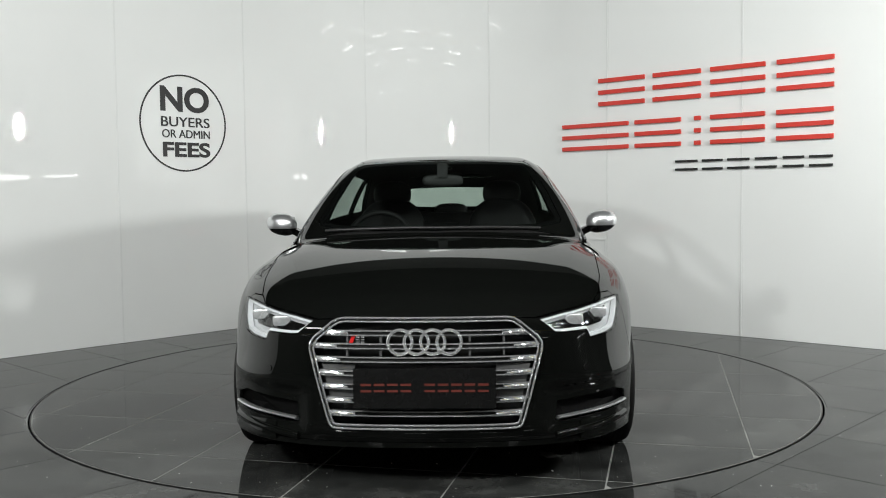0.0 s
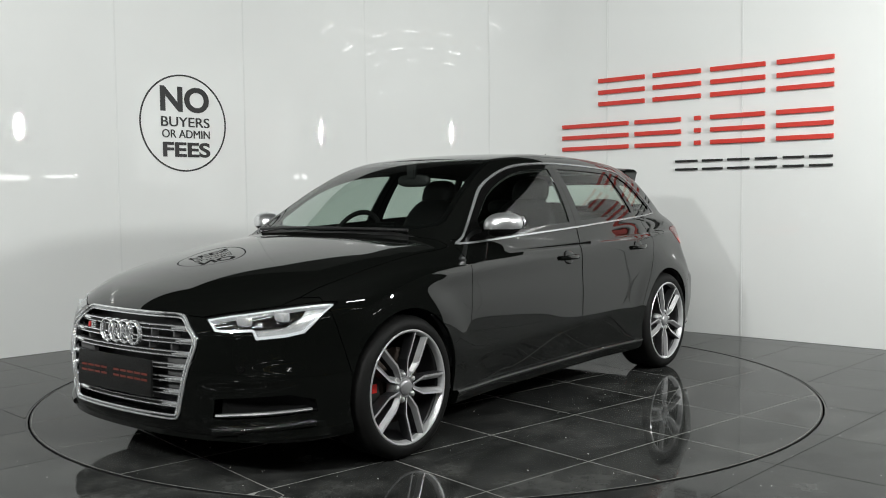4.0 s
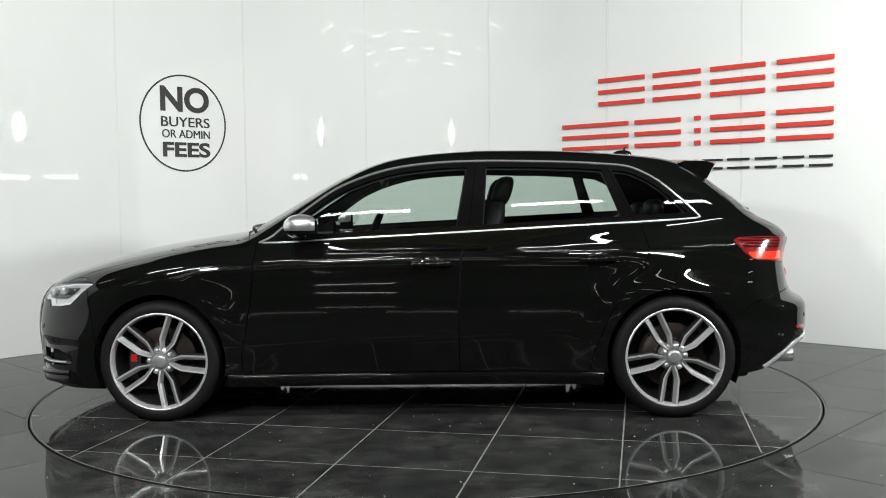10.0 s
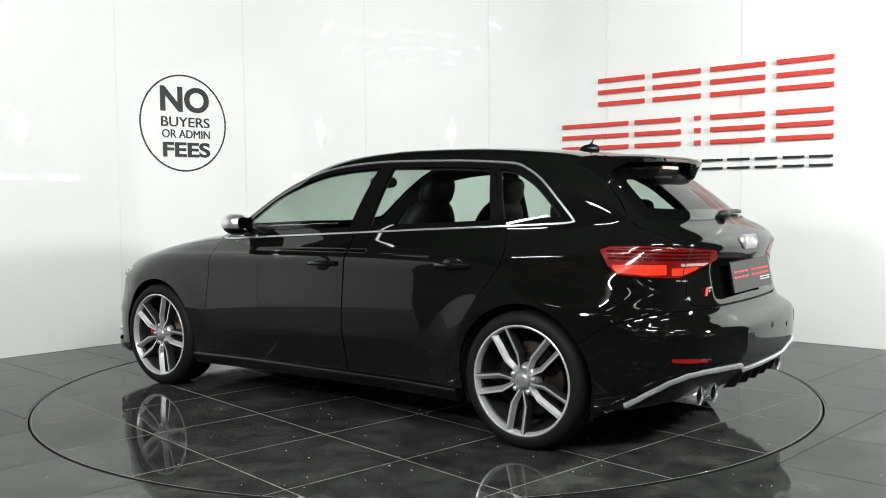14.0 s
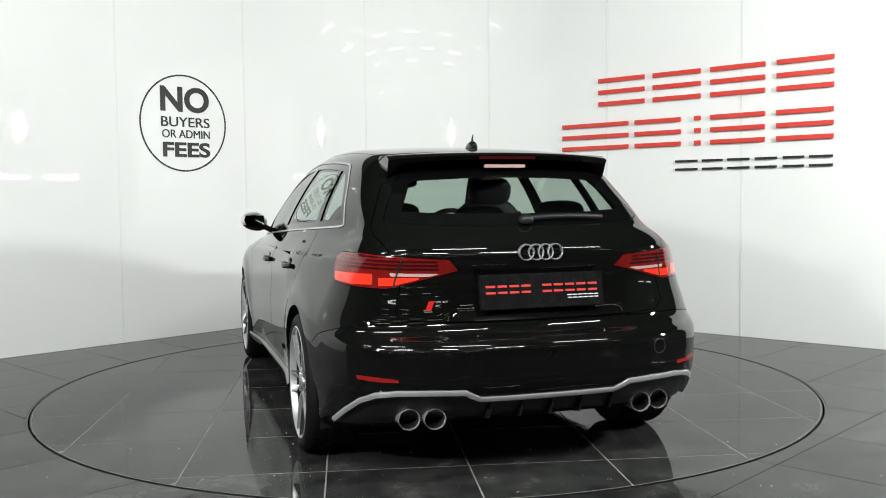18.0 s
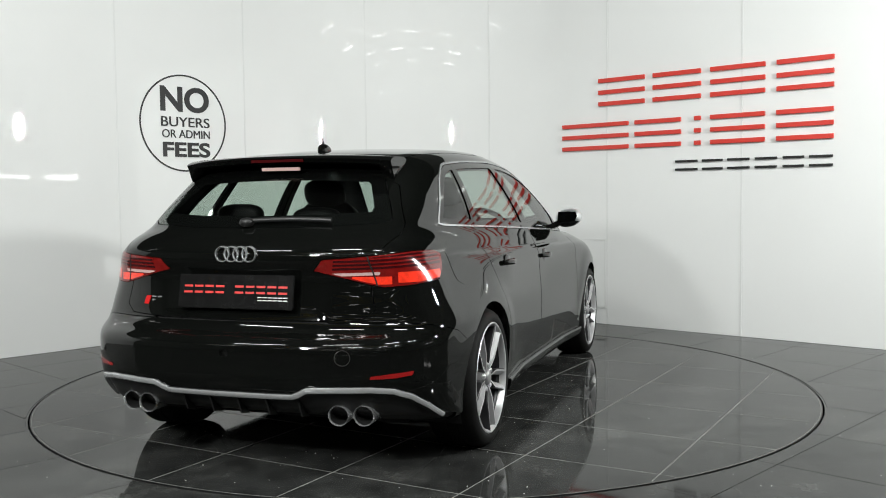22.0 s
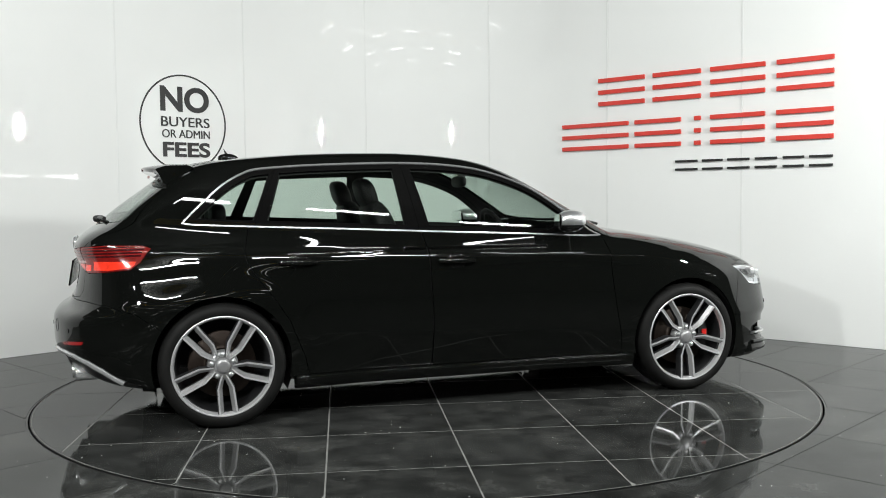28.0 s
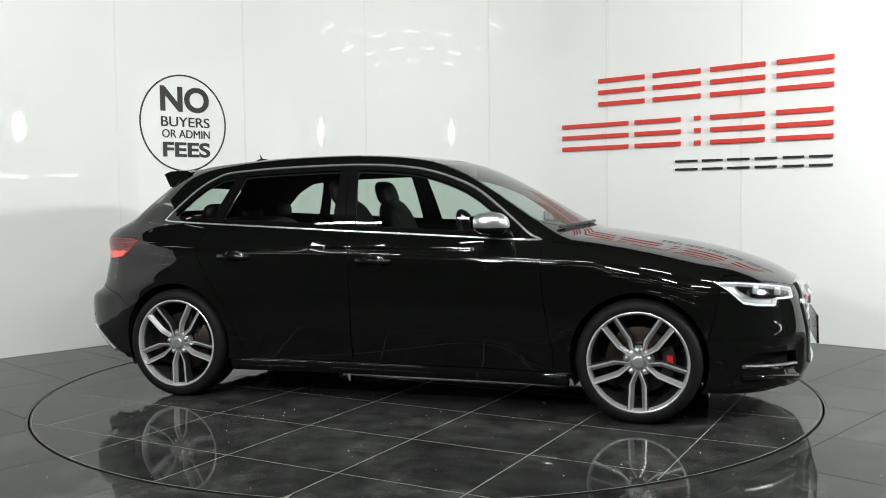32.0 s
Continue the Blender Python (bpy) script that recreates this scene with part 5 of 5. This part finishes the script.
# ---- mirrors, handles, skirts ----
for s in (1, -1):
    dr = doors[0][0 if s > 0 else 1]
    wp = lambda q, s=s: (q.x - 0.35 * q.y * s * 0.6 + 0.0, q.y, q.z * (1 + 0.9 * q.y * s * -1) + 0.10 * q.y * s)
    # aluminium shell over the forward upper half, black housing behind and below, glass in the flat back
    bm = blob(0.575, s * 0.872, 0.998, 0.088, 0.084, 0.060, 2.3, 32, 20, warp=wp)
    for co, no in (((0, 0, 0.978), (0, 0, -1)), ((0.506, s * 0.872, 1.0), (-1, -0.21 * s, 0))):
        bmesh.ops.bisect_plane(bm, geom=bm.verts[:] + bm.edges[:] + bm.faces[:], plane_co=co, plane_no=no, clear_outer=True)
    mir = part("door_mirror", shift(bm), SILVER, dr, "satin aluminium door mirror cap", 60)
    bm = blob(0.574, s * 0.872, 0.997, 0.0865, 0.0825, 0.059, 2.3, 32, 20, warp=wp)
    bmesh.ops.bisect_plane(bm, geom=bm.verts[:] + bm.edges[:] + bm.faces[:], plane_co=(0.496, s * 0.872, 1.0), plane_no=(-1, -0.21 * s, 0), clear_outer=True)
    bmesh.ops.holes_fill(bm, edges=[e for e in bm.edges if len(e.link_faces) == 1])
    part("mirror_housing", shift(bm), PIANO, mir, "black mirror housing", 60)
    bm = prism([(0.493 - 0.21 * dy, s * (0.872 + dy), 1.0 + dz) for dy, dz in ((-0.062, -0.030), (-0.056, 0.036), (0.060, 0.038), (0.070, 0.010), (0.056, -0.022))], (-0.003, 0, 0), bevel=0.001)
    part("mirror_glass", shift(bm), MIRROR, mir, "mirror glass")
    bm = prism([(0.490, s * 0.735, 0.905), (0.630, s * 0.735, 0.905), (0.600, s * 0.83, 0.955), (0.520, s * 0.83, 0.955)], (0, s * 0.012, 0.045), bevel=0.008)
    part("mirror_arm", shift(bm), PIANO, mir, "black mirror arm", 50)
    for d, hx, hz in ((doors[0], -0.085, 0.798), (doors[1], -0.935, 0.815)):
        pts = []
        for k in range(11):
            x = hx + 0.098 - 0.196 * k / 10
            q = beside(x, hz, s)
            lift = 0.034 * math.sin(math.pi * min(max((k + 0.4) / 10.8, 0), 1)) ** 0.5
            pts.append(Vector((x, q[1] + s * (lift - 0.006), hz + 0.002 * k / 10)))
        hd = part("door_handle", shift(sweep(pts, [(0, s, 0)] * 11, oval(0.013, 0.009, 10, 2.6))), PAINT, d[0 if s > 0 else 1], "", 50)
        q = beside(hx, hz, s)
        part("handle_cup", shift(blob(hx, q[1] - s * 0.006, hz - 0.004, 0.066, 0.011, 0.043, 2.2, 20, 10)), PIANO, hd, "dark hollow behind the handle", 60)
    # sill skirt: a blade that flares out towards its lower edge
    xs_ = np.linspace(0.965, -0.955, 40)
    pts = [Vector((x, s * (beside(x, 0.24)[1]), 0.205)) for x in xs_]
    k = 1 if s < 0 else -1
    bm = sweep(pts, [(0, s, 0)] * 40, [(k * a, b) for a, b in ((-0.034, -0.05), (-0.034, -0.012), (-0.027, 0.000), (-0.012, 0.008), (0.010, 0.016), (0.024, 0.020), (0.032, 0.016), (0.036, -0.05))])
    part("side_skirt", shift(bm), PAINT, car, "", 60)
fx, fz = -1.50, 0.845
pair("fuel_flap", lambda p: np.maximum(poly(p[:, 0], p[:, 2], rounded([(fx - 0.09, fz - 0.07), (fx + 0.09, fz - 0.075), (fx + 0.095, fz + 0.06), (fx - 0.085, fz + 0.065)], 4)), 0.6 - p[:, 1]), PAINT, [frames[1]], out=0.0012, rim=0.004, sides=(-1,))

# ---- under the body ----
part("underbody", shift(box(-1.72, 1.95, -0.62, 0.62, 0.175, 0.22, 0.01)), DARKSHELL, car, "dark underbody")
for sx in (1, -1):
    for s in (1, -1):
        bm = bmesh.new()
        prof = []
        for k in range(25):
            a = radians(-25 + 230 * k / 24)
            prof.append([bm.verts.new((sx * AXLE + 0.352 * math.cos(a), s * y, 0.318 + 0.352 * math.sin(a))) for y in (0.50, 0.835)])
        for a, b in zip(prof, prof[1:]):
            bm.faces.new((a[0], a[1], b[1], b[0]))
        bm.faces.new([a[0] for a in prof])
        part("wheel_liner", shift(bm), DARKSHELL, car, "dark wheel arch liner", 60)

# ---- wheels ----
def lathe(prof, n=64, bm=None):
    """Turns a profile of (radius, depth) about the y axis."""
    bm = bm or bmesh.new()
    rr = [[bm.verts.new((r * math.cos(2 * math.pi * i / n), y, r * math.sin(2 * math.pi * i / n))) for i in range(n)] for r, y in prof]
    for a, b in zip(rr, rr[1:]):
        for i in range(n):
            bm.faces.new((a[i], a[(i + 1) % n], b[(i + 1) % n], b[i]))
    return bm


def tyre_mesh():
    R = TYRE_R
    bm = lathe([(0.243, 0.004), (0.252, 0.016), (0.262, 0.020), (0.280, 0.020), (0.297, 0.012), (0.306, 0.0), (R - 0.001, -0.014), (R, -0.045), (R, -0.06), (R - 0.004, -0.062), (R - 0.004, -0.068), (R, -0.070), (R, -0.110), (R - 0.004, -0.112), (R - 0.004, -0.118), (R, -0.12), (R, -0.16), (R - 0.004, -0.19), (0.295, -0.205), (0.26, -0.21), (0.243, -0.20)], 96)
    for k in range(60):
        a = 2 * math.pi * k / 60
        # a shoulder block that wraps from the tread down the side
        c, s_ = math.cos(a), math.sin(a)
        rows_ = [[bm.verts.new((r * c - t * s_ * u, y, r * s_ + t * c * u)) for u in (-1, 1)] for r, y, t in ((R + 0.0012, -0.046, 0.012), (R + 0.0014, -0.018, 0.012), (R - 0.002, -0.0075, 0.0115), (0.303, 0.0055, 0.011), (0.2995, 0.0095, 0.010))]
        for u, v in zip(rows_, rows_[1:]):
            bm.faces.new((u[0], u[1], v[1], v[0]))
    bmesh.ops.recalc_face_normals(bm, faces=bm.faces)
    return mesh_of("tyre", bm, RUBBER, 40)


def spoke_mesh():
    """One pair of arms, a U with a dark pocket between, pointing along -z; faces the +y side."""
    bm = bmesh.new()
    for s in (1, -1):
        # stations from the hub to the rim: inner edge, ridge line, outer chamfer, outer edge
        rows_ = []
        for r, a0, a1, a2, a3, d in ((0.046, 0.001, 0.006, 0.013, 0.015, -0.004), (0.070, 0.002, 0.017, 0.025, 0.028, 0.001), (0.112, 0.016, 0.033, 0.042, 0.0455, 0.005), (0.160, 0.018, 0.0345, 0.044, 0.047, 0.009), (0.214, 0.020, 0.0365, 0.046, 0.049, 0.013), (0.238, 0.021, 0.038, 0.048, 0.052, 0.015)):
            rows_.append([bm.verts.new((s * a, y, -r)) for a, y in ((a0, d - 0.050), (a0, d - 0.018), (a1, d), (a2, d + 0.001), (a3, d - 0.006), (a3, d - 0.050))])
        for u, v in zip(rows_, rows_[1:]):
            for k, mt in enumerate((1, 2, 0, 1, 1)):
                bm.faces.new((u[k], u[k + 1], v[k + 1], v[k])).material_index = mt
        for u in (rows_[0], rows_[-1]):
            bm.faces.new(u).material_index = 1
    bmesh.ops.recalc_face_normals(bm, faces=bm.faces)
    me = mesh_of("spoke", bm, ALLOY)
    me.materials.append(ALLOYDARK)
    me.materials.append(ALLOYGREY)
    return me


def rim_mesh():
    bm = lathe([(0.2335, -0.012), (0.2385, 0.010), (0.243, 0.0175), (0.248, 0.019), (0.2525, 0.016), (0.2535, 0.008), (0.246, 0.0)], 96)
    bmesh.ops.recalc_face_normals(bm, faces=bm.faces)
    return mesh_of("rim", bm, ALLOY, 40)


TYRE, SPOKE, RIM = tyre_mesh(), spoke_mesh(), rim_mesh()
HUBCAP = mesh_of("hub_cap", lathe([(0.0005, 0.008), (0.022, 0.008), (0.031, 0.005), (0.036, -0.001), (0.038, -0.03)], 32), ALLOYGREY, 40)
CENTRE = mesh_of("centre_plate", lathe([(0.034, -0.008), (0.060, -0.008), (0.072, -0.014), (0.078, -0.05)], 40), ALLOYGREY, 30)
BOLT = mesh_of("wheel_bolt", lathe([(0.0005, 0.002), (0.009, 0.002), (0.0115, -0.002), (0.012, -0.02)], 12), SILVER, 40)
BRAKE = mesh_of("brake_disc", lathe([(0.06, -0.085), (0.070, -0.060), (0.095, -0.060), (0.096, -0.078), (0.165, -0.078), (0.168, -0.082), (0.168, -0.10)], 64), IRON, 30)
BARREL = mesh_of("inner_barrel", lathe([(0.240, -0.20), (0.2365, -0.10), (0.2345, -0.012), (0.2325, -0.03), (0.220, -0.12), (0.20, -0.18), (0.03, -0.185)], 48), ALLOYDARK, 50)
for nm, sx, s, phase in (("front", 1, 1, 14), ("rear", -1, 1, -8), ("front", 1, -1, 0), ("rear", -1, -1, 5)):
    hub = new("wheel", TYRE.copy())
    hub.data.name = "wheel"
    hub.parent = car
    tagged(hub, "black low-profile tyre on a grey five-twin-spoke alloy wheel")
    turn_ = Matrix.Identity(4) if s > 0 else Matrix.Rotation(math.pi, 4, "Z")
    hub.matrix_local = Matrix.Translation(OFF + Vector((sx * AXLE, s * 0.862, TYRE_R))) @ turn_ @ Matrix.Rotation(radians(phase), 4, "Y")
    part("rim", RIM, None, hub, "machined alloy rim")
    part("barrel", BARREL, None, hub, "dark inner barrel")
    part("hub_cap", HUBCAP, None, hub, "silver hub cap")
    part("centre_plate", CENTRE, None, hub)
    part("brake_disc", BRAKE, None, hub, "iron brake disc")
    for k in range(5):
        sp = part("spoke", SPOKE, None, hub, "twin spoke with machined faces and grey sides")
        sp.matrix_local = Matrix.Rotation(radians(72 * k), 4, "Y")
        bo = part("wheel_bolt", BOLT, None, hub)
        a = radians(72 * k + 36)
        bo.matrix_local = Matrix.Translation((0.057 * math.sin(a), 0.0, -0.057 * math.cos(a)))
    if sx > 0:
        bm = bmesh.new()
        a0 = radians(-28)
        ring = [(r * math.cos(a), -0.055, r * math.sin(a)) for r, a in [(0.178, a0 + k * 0.24) for k in range(5)] + [(0.120, a0 + k * 0.24) for k in (4, 3, 2, 1, 0)]]
        bm = prism(ring, (0, -0.05, 0), bevel=0.004)
        if s < 0:
            bmesh.ops.transform(bm, matrix=Matrix.Diagonal((-1, 1, 1, 1)), verts=bm.verts)
            bmesh.ops.recalc_face_normals(bm, faces=bm.faces)
        cl = part("brake_caliper", bm, BLACKPLASTIC, hub, "dark brake caliper")
        cl.matrix_local = Matrix.Rotation(radians(-phase), 4, "Y")
        sg = 1 if s > 0 else -1
        cp = part("caliper_plate", box(min(sg * 0.135, sg * 0.165), max(sg * 0.135, sg * 0.165), -0.056, -0.050, -0.008, 0.030), CALIPER, hub, "red caliper plate")
        cp.matrix_local = Matrix.Rotation(radians(-phase), 4, "Y")

# ---- inside ----
def seat(x, y, parent):
    st = part("seat", shift(blob(x + 0.22, y, 0.50, 0.27, 0.25, 0.09, 3.2)), CLOTH, parent, "black leather front seat", 60)
    lean = lambda q: (q.x - 0.30 * q.z, q.y * (1 - 0.35 * max(q.z, 0)), q.z)
    part("backrest", shift(blob(x - 0.03, y, 0.80, 0.085, 0.245, 0.33, 3.0, warp=lean)), CLOTH, st, "", 60)
    part("headrest", shift(blob(x - 0.16, y, 1.165, 0.055, 0.125, 0.085, 2.8, warp=lean)), CLOTH, st, "", 60)
    for d in (-0.05, 0.05):
        part("headrest_post", shift(box(x - 0.155, x - 0.143, y + d - 0.006, y + d + 0.006, 1.02, 1.13)), CHROME, st)


seat(-0.31, 0.36, car)
seat(-0.31, -0.36, car)
bench = part("rear_bench", shift(blob(-0.88, 0, 0.50, 0.27, 0.66, 0.10, 3.5)), CLOTH, car, "black rear bench seat", 60)
part("bench_back", shift(blob(-1.20, 0, 0.77, 0.09, 0.64, 0.26, 3.5, warp=lambda q: (q.x - 0.3 * q.z, q.y, q.z))), CLOTH, bench, "", 60)
for y in (-0.42, 0, 0.42):
    part("headrest", shift(blob(-1.30, y, 1.06 if y else 1.04, 0.045, 0.125, 0.055, 2.8)), CLOTH, bench, "", 60)
part("parcel_shelf", shift(box(-1.86, -1.36, -0.52, 0.52, 0.945, 0.965, 0.006)), DASH, car, "black parcel shelf")
bm = blob(0.72, 0, 0.80, 0.26, 0.71, 0.125, 3.4, 36, 14, warp=lambda q: (q.x - 0.25 * q.y * q.y, q.y, q.z - 0.10 * q.x))
dash = part("dashboard", shift(bm), DASH, car, "black dashboard", 60)
part("screen", shift(box(0.50, 0.515, -0.10, 0.10, 0.93, 1.00, 0.003)), PIANO, dash, "dark thin display")
wheel_c = Vector((0.34, -0.36, 0.885))
pts = []
for a in np.linspace(0, 2 * math.pi, 41)[:-1]:
    pts.append(wheel_c + Matrix.Rotation(radians(-24), 3, "Y") @ Vector((0, 0.185 * math.cos(a), 0.185 * math.sin(a))))
sw = part("steering_wheel", shift(sweep(pts, [tuple((p - wheel_c).normalized()) for p in pts], oval(0.014, 0.016, 8), True)), CLOTH, car, "black leather steering wheel", 60)
part("wheel_boss", shift(blob(0.355, -0.36, 0.878, 0.03, 0.075, 0.06, 2.6, 16, 10)), DASH, sw, "", 60)
for d in ((0.13, 0.0), (-0.13, 0.0), (0, -0.13)):
    part("wheel_arm", shift(box(0.335, 0.350, -0.36 + min(0, d[0] * 1.35) - 0.012, -0.36 + max(0, d[0] * 1.35) + 0.012, 0.870 + d[1] * 1.25, 0.895, 0.003)), SILVER, sw)
part("rear_view_mirror", shift(blob(0.215, 0, 1.235, 0.022, 0.120, 0.036, 3.0, 20, 10)), DASH, car, "black rear-view mirror", 60)
part("mirror_stalk", shift(box(0.215, 0.25, -0.03, 0.03, 1.25, 1.335, 0.006)), DASH, car, "black mirror housing")
part("cabin_floor", shift(box(-1.55, 1.2, -0.70, 0.70, 0.24, 0.30, 0.01)), DASH, car, "black cabin floor")


def motions():
    """The table and the car on it turn together."""
    turn = cubic(TURN_T, TURN_A)
    for ob in (turntable, car):
        walk(ob, [(t, pose(0, 0, 0, 0, 0, float(turn(t)))) for t in range(33)])


motions()
